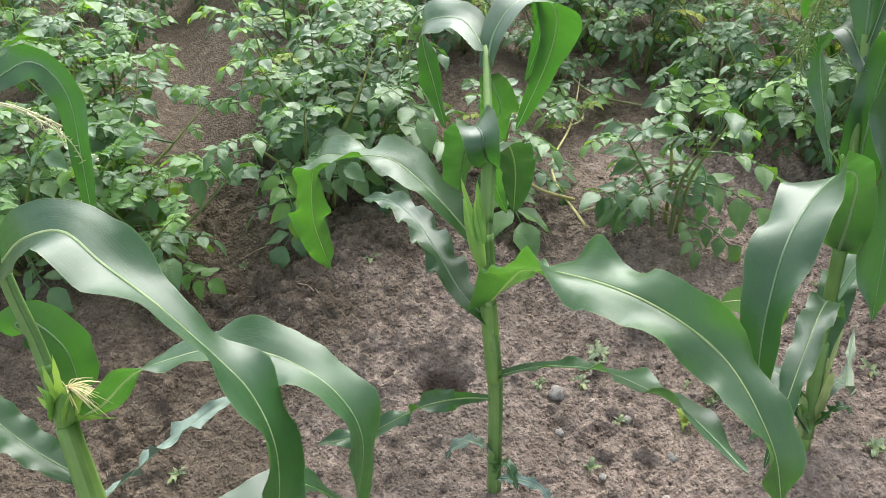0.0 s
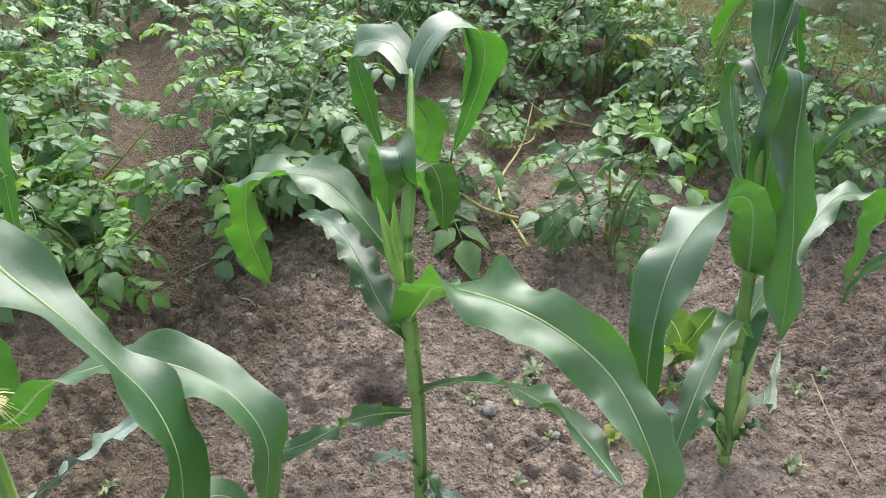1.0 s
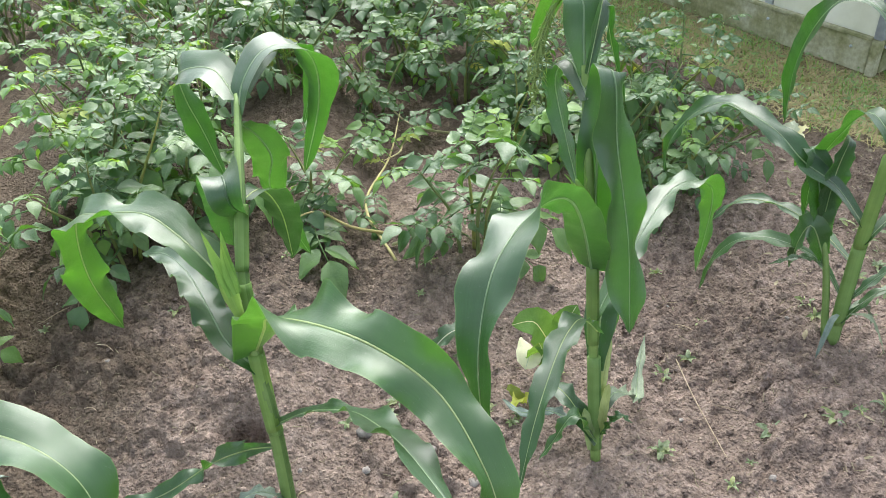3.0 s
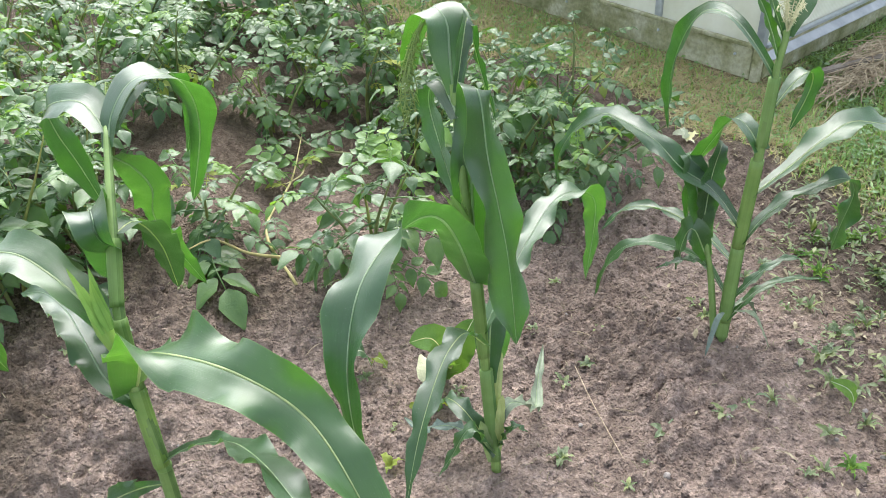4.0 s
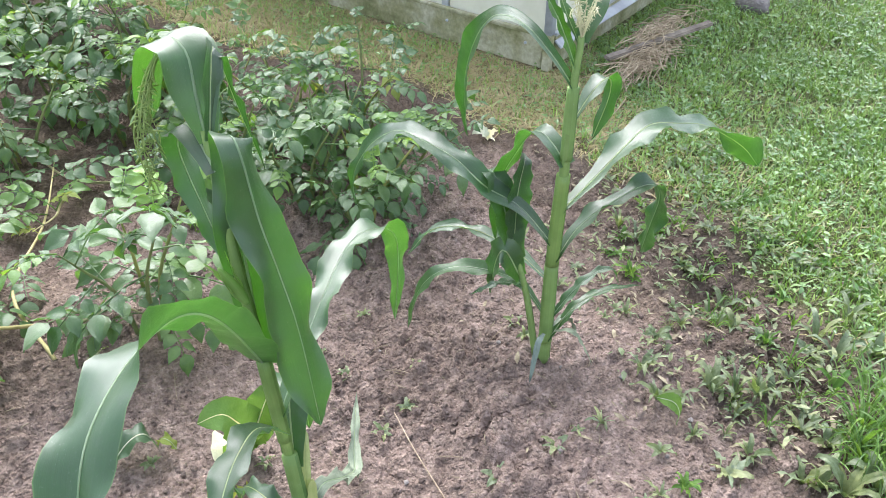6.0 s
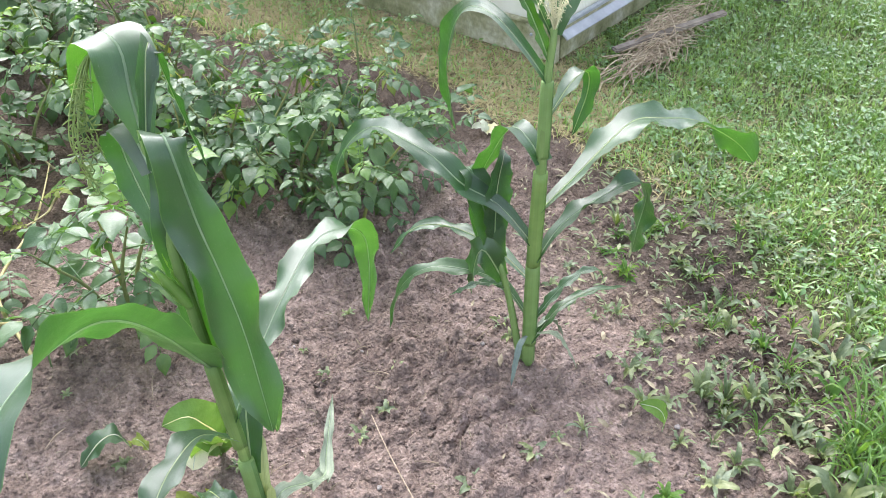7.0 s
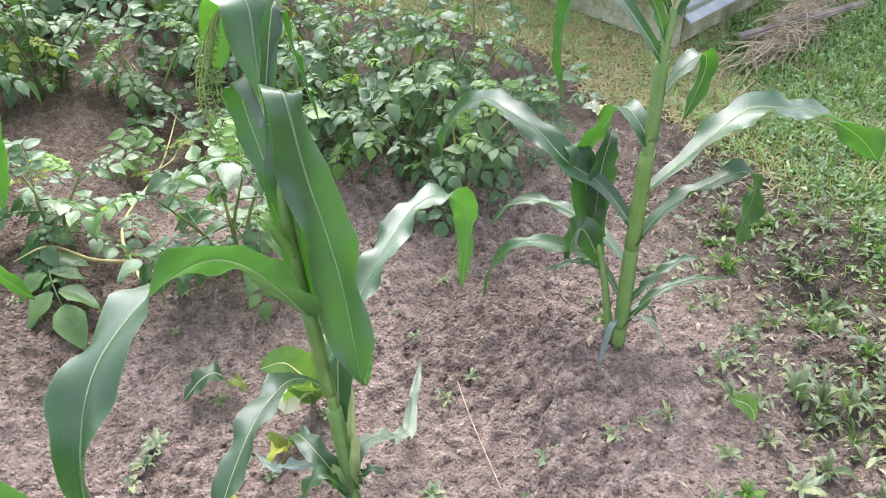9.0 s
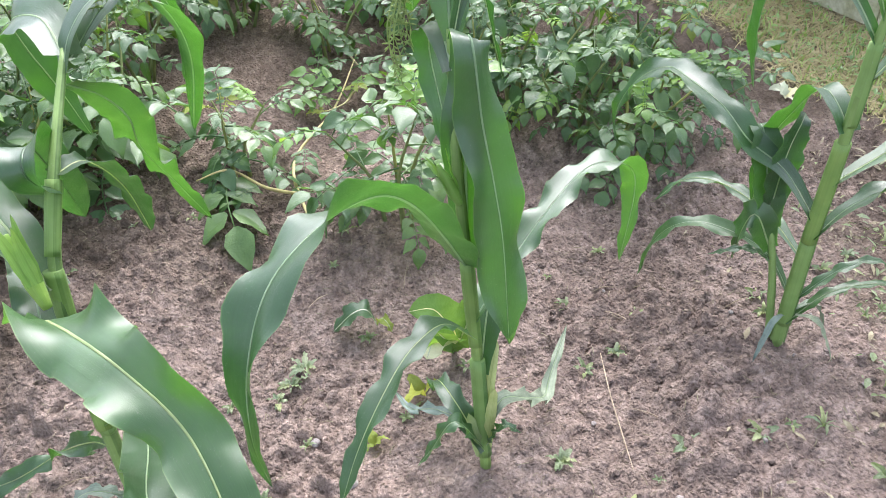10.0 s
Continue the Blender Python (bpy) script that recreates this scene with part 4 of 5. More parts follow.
# ---- greenhouse: its corner stands beyond the bed ----
def greenhouse():
    g = thing("greenhouse", (2.02, 2.67, 0.0), "low greenhouse with stained white base boards and milky panels", "greenhouse")
    yaw = math.degrees(math.atan2(0.53, 0.86))
    turn = pose(0, 0, 0, 0, 0, yaw)            # x along the short side, y along the long side
    long_side, short_side, board_h, wall_h = 6.0, 3.0, 0.12, 1.5

    def piece(name, size, at, mat, bevel=0.002, tilt=None, label="", parent=g):
        s = Shape()
        box(s, size, Matrix.Identity(4), bevel)
        ob = part(name, s, mat, parent, label, False)
        ob.matrix_local = turn @ Matrix.Translation(at) @ (tilt or Matrix.Identity(4))
        return ob

    for k in range(3):                          # base boards, end to end
        piece("base_board", (0.03, long_side / 3 - 0.004, board_h), (0.015, 0.03 + long_side / 3 * (k + 0.5), board_h / 2 + 0.01), BOARD)
    for k in range(2):
        piece("base_board", (short_side / 2 - 0.004, 0.03, board_h), (0.034 + short_side / 2 * (k + 0.5), 0.015, board_h / 2 + 0.01), BOARD)
    piece("corner_post", (0.03, 0.03, board_h + 0.01), (0.015, 0.015, board_h / 2 + 0.008), BOARD)
    posts = [0.47 + 0.92 * k for k in range(6)]
    for y in posts:
        piece("panel_post", (0.025, 0.03, wall_h), (0.022, y, board_h + 0.012 + wall_h / 2), METAL, label="grey steel post")
    for a, b in zip([0.015] + posts, posts + [long_side]):
        y0, y1 = a + 0.017, b - 0.017
        piece("panel", (0.008, y1 - y0, wall_h), (0.022, (y0 + y1) / 2, board_h + 0.012 + wall_h / 2), SHEET, 0.001)
    piece("panel_post", (0.03, 0.03, wall_h), (0.02, 0.016, board_h + 0.014 + wall_h / 2), METAL, label="grey steel post")
    for k in range(4):
        x0 = 0.038 + k * 0.74
        piece("panel", (0.72, 0.008, wall_h), (x0 + 0.36, 0.022, board_h + 0.012 + wall_h / 2), SHEET, 0.001)
        piece("panel_post", (0.016, 0.03, wall_h), (x0 + 0.73, 0.024, board_h + 0.012 + wall_h / 2), METAL)
    piece("sill_rail", (0.02, long_side, 0.012), (0.002, 0.03 + long_side / 2, board_h + 0.014), BOARD)
    piece("sill_rail", (short_side, 0.02, 0.012), (0.03 + short_side / 2, 0.002, board_h + 0.014), METAL)
    piece("ground_sheet", (short_side, 0.036, 0.008), (0.03 + short_side / 2, -0.014, 0.10), PALE_SHEET, 0.002, Matrix.Rotation(radians(38), 4, "X"), "pale bluish plastic strip leaning on the base board")
    for y in (0.1, 0.45, 0.95, 1.5, 2.0, 2.6):
        s = Shape()
        tube(s, [(0, 0, 0), (-0.004, 0, 0), (-0.007, 0, 0)], [0.006, 0.006, 0.003], 8, 4)
        ob = part("bolt", s, METAL, g)
        ob.matrix_local = turn @ Matrix.Translation((0.0, y, board_h - 0.03))
    roof = Shape()                              # barrel roof
    verts, faces, m = [], [], 14
    for y in (0.0, long_side):
        for k in range(m + 1):
            a = math.pi * k / m
            verts.append((short_side / 2 + 0.02 - (short_side / 2) * math.cos(a), y, wall_h + board_h + 0.02 + 0.6 * math.sin(a)))
    for k in range(m):
        faces.append((k, k + 1, k + m + 2, k + m + 1))
    faces.append(tuple(range(m + 1)))
    roof.add(verts, faces)
    r = part("roof", roof, SHEET, g, "milky curved plastic roof")
    r.matrix_local = turn
    return g


greenhouse()


# ---- potatoes ----
BROAD = ((0.0, 0.12), (0.14, 0.68), (0.36, 1.0), (0.62, 0.74), (0.84, 0.30), (1.0, 0.0))
LEAN = ((0.0, 0.15), (0.35, 1.0), (0.7, 0.7), (1.0, 0.0))


def leaflets(shape, foot, go, up, L, W, cup=0.25, droop=0.3, rows=LEAN, cols=(-1.0, 0.0, 1.0)):
    """Oval leaflets, many at once, folded at the vein and bent down to their tips."""
    foot = np.atleast_2d(np.asarray(foot, dtype=float))
    n = len(foot)

    def each(v):
        v = np.atleast_2d(np.asarray(v, dtype=float))
        return np.repeat(v, n, 0) if len(v) == 1 else v

    def norm(v):
        return v / (np.linalg.norm(v, axis=1)[:, None] + 1e-12)
    go, up = norm(each(go)), each(up)
    side = norm(np.cross(go, up))
    up = np.cross(side, go)
    L, W, cup, droop = (np.broadcast_to(np.asarray(v, dtype=float), (n,)) for v in (L, W, cup, droop))
    verts = []
    for t, w in rows:
        c = foot + go * (t * L)[:, None] - up * (droop * L * t * t)[:, None]
        h = 0.5 * W * w
        ruffle, quilt = 0.06 * W * np.sin(t * 17 + L * 900), 0.07 * W * np.sin(t * 23 + L * 500)
        for a in cols:
            rise_by = cup * h * (1.5 * abs(a) - 0.5 * a * a) + (quilt * np.sign(a) if 0 < abs(a) < 1 else ruffle * a)
            verts.append(c + side * (a * h)[:, None] + up * rise_by[:, None])
    verts = np.stack(verts, 1)
    m, w = len(rows), len(cols)
    quads = np.array([(k * w + j, k * w + j + 1, k * w + w + j + 1, k * w + w + j) for k in range(m - 1) for j in range(w - 1)])
    uv = [(a, t) for t, _ in rows for a in cols] * n
    shape.add(verts.reshape(-1, 3), (quads[None] + (np.arange(n) * m * w)[:, None, None]).reshape(-1, 4), uv)


def leaflet(shape, foot, go, up, L, W, cup=0.25, droop=0.3):
    leaflets(shape, foot, go, up, L, W, cup, droop, BROAD, (-1.0, -0.5, 0.0, 0.5, 1.0))


def potato_leaf(name, mat, seed, size, pairs=3):
    """A compound leaf along +x: a curved stalk with paired leaflets and a larger one at its end."""
    rnd = random.Random(seed)
    s = Shape()
    L = size
    arc = [np.array([L * t, 0.01 * math.sin(3 * t + seed), L * (0.30 * t - 0.42 * t * t)]) for t in (0, 0.25, 0.5, 0.75, 1.0)]
    tube(s, arc, [0.0022, 0.0018, 0.0012], 5, 9)
    line, _, _ = curve(arc, 21)
    for k, t in enumerate((0.36, 0.58, 0.80) if pairs == 3 else (0.46, 0.76)):
        q, d = line[int(t * 20)], unit(line[int(t * 20) + 1] - line[int(t * 20)])
        for sign in (-1, 1):
            big = L * rnd.uniform(0.34, 0.42) * (0.70 + 0.36 * t)
            out = unit(d * rnd.uniform(0.35, 0.75) + np.array([0, sign, 0]) + np.array([0, 0, rnd.uniform(-0.3, 0.15)]))
            leaflet(s, q + out * 0.007, out, (rnd.uniform(-0.2, 0.2), 0, 1), big, big * rnd.uniform(0.6, 0.74), rnd.uniform(0.05, 0.3), rnd.uniform(0.1, 0.5))
            q2 = line[int(t * 20) - 2]
            leaflets(s, q2, unit(np.array([0.3, sign, 0.1])), (0, 0, 1), L * 0.1, L * 0.075)
    leaflet(s, line[-1], unit(line[-1] - line[-3] + np.array([0, 0, -0.003])), (0, 0, 1), L * rnd.uniform(0.40, 0.48), L * rnd.uniform(0.29, 0.35), 0.15, 0.4)
    return s.mesh(name, mat)


OLD_LEAVES = [potato_leaf("leaf", POTATO_LEAF, k, 0.145 + 0.012 * (k % 4), 2 + k % 2) for k in range(8)]
YOUNG_LEAVES = [potato_leaf("leaf", POTATO_YOUNG, k + 20, 0.13 + 0.012 * (k % 3)) for k in range(4)]
SICK_LEAVES = [potato_leaf("leaf", YELLOW_LEAF, k + 40, 0.12) for k in range(2)]


def potato_plant(x, y, height, stems, seed, young=0.15, lean=0.5, label="leafy green potato plant on a soil ridge", scale=1.0):
    rnd = random.Random(seed)
    z = ground_at(x, y)
    p = thing("potato_plant", (x, y, z - 0.01), label, "potato plant", "potato plants in the beds")
    for k in range(stems):
        a = 2 * math.pi * (k + rnd.uniform(-0.3, 0.3)) / stems
        h, out = height * rnd.uniform(0.7, 1.1), lean * height * rnd.uniform(0.5, 1.3)
        pts = [np.array([0.03 * math.cos(a), 0.03 * math.sin(a), 0]), np.array([out * 0.35 * math.cos(a), out * 0.35 * math.sin(a), h * 0.45]),
               np.array([out * 0.75 * math.cos(a + 0.2), out * 0.75 * math.sin(a + 0.2), h * 0.8]), np.array([out * math.cos(a + 0.3), out * math.sin(a + 0.3), h])]
        s = Shape()
        tube(s, pts, [0.0055, 0.0045, 0.0032, 0.0015], 6, 12)
        part("stem", s, POTATO_STEM, p)
        line, _, _ = curve(pts, 30)
        for j in range(2):                      # a tuft of small leaves at the tip
            f = scale * rnd.uniform(0.4, 0.62)
            leaf = part("leaf", rnd.choice(YOUNG_LEAVES if rnd.random() < 0.25 + young else OLD_LEAVES), None, p)
            leaf.matrix_local = Matrix.Translation(line[-1 - j]) @ pose(0, 0, 0, rnd.uniform(-20, 20), rnd.uniform(-45, -10), math.degrees(a) + 170 * j + rnd.uniform(-30, 30)) @ Matrix.Diagonal((f, f, f, 1))
        count = max(5, int(8.0 * height / 0.4))
        for j in range(count):
            t = 0.2 + 0.8 * (j + rnd.uniform(-0.3, 0.3)) / (count - 1)
            q = line[min(29, max(0, int(t * 29)))]
            turn = a + j * 2.4 + rnd.uniform(-0.4, 0.4)
            top = t > 0.85
            mesh = rnd.choice(YOUNG_LEAVES if rnd.random() < (young + (0.25 if top else 0)) else (SICK_LEAVES if rnd.random() < 0.03 else OLD_LEAVES))
            leaf = part("leaf", mesh, None, p)
            tilt = rnd.uniform(-18, 26) - (30 if top else 0)
            f = scale * rnd.uniform(0.45, 1.1) * (0.7 if top else 1.0)
            leaf.matrix_local = Matrix.Translation(q) @ pose(0, 0, 0, rnd.uniform(-25, 25), tilt, math.degrees(turn)) @ Matrix.Diagonal((f, f, f, 1))
    return p


NEAR = [  # x, y, height, stems, share of young leaves, lean
    (-0.62, 1.50, 0.30, 6, 0.35, 0.7), (-0.80, 1.66, 0.38, 6, 0.3, 0.6), (-0.92, 1.45, 0.34, 6, 0.2, 0.6), (-0.98, 1.92, 0.40, 5, 0.15, 0.5),
    (-0.26, 1.72, 0.36, 5, 0.1, 0.5), (-0.35, 1.98, 0.46, 6, 0.15, 0.45), (-0.12, 1.92, 0.38, 5, 0.1, 0.5), (-0.20, 2.35, 0.44, 5, 0.1, 0.5),
    (0.60, 1.73, 0.34, 4, 0.12, 0.32), (0.20, 1.87, 0.22, 3, 0.05, 0.5),
    (0.75, 2.28, 0.28, 4, 0.12, 0.6), (0.88, 2.24, 0.34, 5, 0.1, 0.6), (1.03, 2.14, 0.32, 5, 0.05, 0.6), (1.14, 2.02, 0.26, 5, 0.05, 0.7), (1.27, 2.12, 0.30, 5, 0.05, 0.6),
    (1.06, 2.48, 0.34, 5, 0.05, 0.55), (1.26, 2.42, 0.30, 5, 0.05, 0.6), (0.85, 2.62, 0.34, 5, 0.1, 0.55), (0.60, 2.70, 0.34, 5, 0.1, 0.55),
    (0.30, 2.62, 0.30, 4, 0.1, 0.6), (0.02, 2.68, 0.40, 5, 0.1, 0.5), (-0.30, 2.72, 0.42, 5, 0.1, 0.5), (-0.62, 2.90, 0.42, 5, 0.1, 0.5),
    (-1.12, 2.28, 0.42, 5, 0.12, 0.5), (-1.38, 2.02, 0.42, 5, 0.12, 0.5), (-1.45, 2.45, 0.42, 5, 0.1, 0.5), (-1.30, 2.78, 0.44, 5, 0.1, 0.5),
    (-1.70, 2.25, 0.42, 5, 0.1, 0.5), (-1.68, 2.72, 0.44, 5, 0.1, 0.5), (-1.20, 1.66, 0.38, 5, 0.2, 0.55), (-0.48, 2.36, 0.42, 5, 0.1, 0.5), (-0.85, 3.25, 0.44, 5, 0.1, 0.5), (-1.5, 3.1, 0.44, 5, 0.1, 0.5),
    (0.72, 2.95, 0.36, 5, 0.1, 0.55), (0.42, 2.95, 0.36, 5, 0.1, 0.55), (-0.05, 3.0, 0.40, 5, 0.1, 0.5),
]
for k, (x, y, h, n, young, lean) in enumerate(NEAR):
    potato_plant(x, y, h, n, 100 + k, young, lean, scale=0.92 if y > 1.95 else 1.12)


def sprawling_stem(points, leaves, seed):
    """A fallen potato stem lying over the soil, with leaves left towards its end."""
    rnd = random.Random(seed)
    x, y = points[0][:2]
    p = thing("potato_plant", (x, y, ground_at(x, y)), "fallen yellowish potato stem sprawling over bare soil", "potato plant", "potato plants in the beds")
    pts = [np.array([u - x, v - y, ground_at(u, v) - ground_at(x, y) + h]) for u, v, h in points]
    s = Shape()
    tube(s, pts, [0.0045, 0.004, 0.003, 0.0014], 7, 22)
    part("stem", s, FALLEN_STEM, p)
    line, _, _ = curve(pts, 40)
    for j in range(leaves):
        t = 0.35 + 0.65 * (j + rnd.random()) / leaves
        mesh = rnd.choice(YOUNG_LEAVES if rnd.random() < 0.2 else (SICK_LEAVES if rnd.random() < 0.2 else OLD_LEAVES))
        leaf = part("leaf", mesh, None, p)
        f = rnd.uniform(0.5, 0.9)
        leaf.matrix_local = Matrix.Translation(line[min(39, int(t * 39))]) @ pose(0, 0, 0, rnd.uniform(-20, 20), rnd.uniform(-45, -5), rnd.uniform(0, 360)) @ Matrix.Diagonal((f, f, f, 1))


for k, (points, leaves) in enumerate((
        (((0.41, 1.68, 0.0), (0.32, 1.94, 0.03), (0.37, 2.26, 0.04), (0.40, 2.58, 0.06)), 5),
        (((0.59, 2.44, 0.0), (0.45, 2.46, 0.03), (0.36, 2.58, 0.05), (0.26, 2.74, 0.09)), 5),
        (((0.46, 2.46, 0.02), (0.41, 2.36, 0.03), (0.40, 2.26, 0.05), (0.36, 2.18, 0.07)), 3),
        (((0.40, 1.74, 0.0), (0.48, 1.73, 0.04), (0.55, 1.74, 0.06), (0.62, 1.70, 0.05)), 3),
        (((0.38, 1.80, 0.0), (0.30, 1.76, 0.05), (0.22, 1.77, 0.07), (0.15, 1.74, 0.05)), 3))):
    sprawling_stem(points, leaves, 60 + k)
rnd = random.Random(5)
for row in range(7):
    for k in range(9):
        x = -2.9 + 0.42 * k + rnd.uniform(-0.1, 0.1) - 0.16 * row
        y = 2.2 + 0.36 * row + rnd.uniform(-0.08, 0.08)
        if any((x - q[0]) ** 2 + (y - q[1]) ** 2 < 0.07 for q in NEAR) or lawn_share(x + 0.25, y) > 0.2 or abs(x - 0.1) < 0.14 or (x > -1.85 and y < 3.0):
            continue
        potato_plant(x, y, rnd.uniform(0.34, 0.46), 5, 300 + row * 20 + k, 0.12, 0.55, scale=0.82)
for k, (x, y) in enumerate(((0.30, 3.42), (0.06, 3.52), (-0.2, 3.38), (0.45, 3.62))):
    potato_plant(x, y, 0.42, 4, 500 + k, 0.1, 0.8, "tall bushy plant with broad green leaves", 1.35)


# ---- small weeds, seedlings and litter ----
def weed(x, y, size, leaves, seed, mat=None, up=0.6, label="small green weed rosette in bare soil", name="weed", wide=0.28):
    rnd = random.Random(seed)
    w = thing(name, (x, y, ground_at(x, y)), label, "weed", "weeds along the bed")
    for k in range(leaves):
        a = 2 * math.pi * k / leaves + rnd.uniform(-0.4, 0.4)
        L = size * rnd.uniform(0.6, 1.1)
        d = np.array([math.cos(a), math.sin(a), 0])
        o = np.array(w.location)
        e = up * rnd.uniform(0.5, 1.3)
        blade(w, [o, o + d * L * 0.4 + np.array([0, 0, L * 0.4 * e]), o + d * L * 0.8 + np.array([0, 0, L * 0.5 * e]), o + d * L + np.array([0, 0, L * 0.35 * e])],
              L * wide * rnd.uniform(0.7, 1.3), mat or WEED_LEAF, wave=0.085 * L * wide / 0.28, waves=rnd.uniform(2.0, 5), roll=(0, rnd.uniform(-70, 70)), rib=False, seed=seed * 7 + k, base=0.25, tip=2.6)
    return w


rnd = random.Random(17)
spots = [(1.55, 1.3, 0.09), (1.53, 1.21, 0.08), (1.65, 1.19, 0.08), (1.69, 1.17, 0.09), (1.73, 1.15, 0.09), (1.76, 1.14, 0.08), (1.56, 1.01, 0.09), (1.62, 1.03, 0.08), (1.68, 0.95, 0.1),
         (1.7, 0.93, 0.09), (1.76, 1.05, 0.09), (1.55, 1.11, 0.06), (1.46, 1.01, 0.09), (1.41, 1.01, 0.07), (1.39, 1.19, 0.05), (1.89, 1.46, 0.08), (1.92, 1.38, 0.08), (1.71, 1.39, 0.06),
         (1.85, 1.27, 0.08), (1.96, 1.24, 0.09), (1.96, 1.18, 0.1), (2.08, 1.27, 0.09), (2.0, 1.39, 0.09)]
spots += [(2.05, 1.16, 0.1), (2.19, 1.31, 0.09), (1.96, 1.65, 0.07), (2.07, 1.6, 0.07), (2.18, 1.53, 0.08), (1.73, 0.9, 0.1), (1.79, 0.89, 0.1), (1.82, 1.16, 0.08), (1.88, 1.1, 0.08), (1.61, 1.09, 0.06),
          (1.7, 1.04, 0.07), (1.73, 1.32, 0.05), (1.63, 1.34, 0.05), (1.77, 1.76, 0.07), (1.79, 1.71, 0.06), (1.72, 1.79, 0.06), (1.85, 1.56, 0.07), (2.17, 1.44, 0.08), (1.95, 1.3, 0.07), (2.23, 1.39, 0.08)]
for k, (x, y, size) in enumerate(spots):
    weed(x, y, size * rnd.uniform(0.42, 0.7), rnd.randint(5, 9), 700 + k, rnd.choice((WEED_LEAF, WEED_LEAF, WEED_PALE, WEED_PALE, CABBAGE_LEAF)), up=rnd.uniform(0.6, 2.2), wide=rnd.uniform(0.2, 0.34))
for k in range(120):
    x, y = rnd.triangular(1.5, 2.3, 1.95), rnd.uniform(0.75, 1.85)
    weed(x, y, rnd.uniform(0.018, 0.042), rnd.randint(5, 8), 800 + k, rnd.choice((WEED_LEAF, WEED_PALE, WEED_PALE, CABBAGE_LEAF)), rnd.uniform(0.5, 1.6), wide=rnd.uniform(0.2, 0.42))
for k in range(34):
    x, y = rnd.triangular(1.55, 2.3, 1.95), rnd.uniform(0.8, 1.75)
    weed(x, y, rnd.uniform(0.03, 0.06), rnd.randint(9, 14), 1000 + k, TUFT, rnd.uniform(1.2, 2.4), "small tuft of thin grass in the soil", "grass_tuft", 0.07)
for k, (x, y, size) in enumerate(((1.82, 0.97, 0.10), (1.86, 1.0, 0.11), (1.80, 0.93, 0.09), (1.87, 0.94, 0.10), (1.93, 1.0, 0.10), (1.90, 0.90, 0.11))):
    weed(x, y, size, 26, 1050 + k, TUFT, 2.0, "tall tuft of fine green grass", "grass_tuft", 0.05)
for k in range(36):
    x, y = rnd.uniform(-0.5, 1.6), rnd.uniform(0.75, 1.7)
    weed(x, y, rnd.uniform(0.012, 0.032), rnd.randint(4, 7), 900 + k, label="tiny green seedling in bare soil", name="seedling", wide=0.4, up=0.9)


def cabbage(x, y, size, n, mat, seed, label):
    return weed(x, y, size, n, seed, mat, 1.2, label, "cabbage_seedling", 0.6)


def ruffled_leaf(plant, points, width, mat, seed, roll=(0,), side=None):
    """A broad cabbage leaf with a pale rib and a wavy margin."""
    return blade(plant, points, width, mat, wave=0.006, waves=3.5, fold=0.15, seed=seed, roll=roll, side=side, rib_mat=PALE_LEAF, profile=(0.12, 0.35, 0.85, 1.0, 0.95, 0.7, 0.3))


cabbage_plant = thing("cabbage_seedling", (0.735, 1.385, ground_at(0.735, 1.385)), "young cabbage with broad ruffled green leaves, one bleached white", "cabbage", "young cabbages in the bed")
cx, cy, cz = cabbage_plant.location
ruffled_leaf(cabbage_plant, [(cx, cy, cz), (cx + 0.008, cy - 0.03, cz + 0.085), (cx - 0.008, cy - 0.05, cz + 0.145), (cx - 0.030, cy - 0.055, cz + 0.18), (cx - 0.072, cy - 0.06, cz + 0.178)], 0.085, CABBAGE_LEAF, 401, side=(0.48, 0.57, 0.48))
ruffled_leaf(cabbage_plant, [(cx, cy, cz), (cx - 0.005, cy - 0.04, cz + 0.07), (cx - 0.012, cy - 0.07, cz + 0.12), (cx - 0.02, cy - 0.085, cz + 0.15)], 0.08, CABBAGE_LEAF, 402, side=(0.95, 0.1, 0))
ruffled_leaf(cabbage_plant, [(cx, cy, cz), (cx + 0.03, cy - 0.01, cz + 0.09), (cx + 0.055, cy - 0.01, cz + 0.15), (cx + 0.07, cy, cz + 0.17)], 0.075, CABBAGE_LEAF, 403, side=(0.8, -0.6, 0))
ruffled_leaf(cabbage_plant, [(cx - 0.002, cy - 0.01, cz + 0.03), (cx - 0.018, cy - 0.035, cz + 0.085), (cx - 0.032, cy - 0.055, cz + 0.095), (cx - 0.046, cy - 0.075, cz + 0.065)], 0.075, PALE_LEAF, 404)
cabbage(0.68, 1.275, 0.06, 3, YELLOW_LEAF, 33, "small yellow-green cabbage seedling in bare soil")
drooping = thing("cabbage_seedling", (0.575, 1.445, ground_at(0.575, 1.445)), "small cabbage seedling with one drooping blue-green leaf", "cabbage", "young cabbages in the bed")
cx, cy, cz = drooping.location
ruffled_leaf(drooping, [(cx, cy, cz), (cx - 0.015, cy - 0.005, cz + 0.05), (cx - 0.045, cy - 0.015, cz + 0.05), (cx - 0.085, cy - 0.03, cz + 0.015)], 0.052, CORN_LEAF, 411)
ruffled_leaf(drooping, [(cx, cy, cz), (cx + 0.012, cy - 0.01, cz + 0.03), (cx + 0.025, cy - 0.02, cz + 0.03), (cx + 0.035, cy - 0.03, cz + 0.012)], 0.022, YELLOW_LEAF, 412)
cabbage(0.60, 1.16, 0.03, 3, YELLOW_LEAF, 35, "small yellow-green cabbage seedling in bare soil")
lone_leaf = thing("cabbage_seedling", (1.515, 1.145, ground_at(1.515, 1.145)), "single yellow-green leaf standing in soil", "cabbage", "young cabbages in the bed")
cx, cy, cz = lone_leaf.location
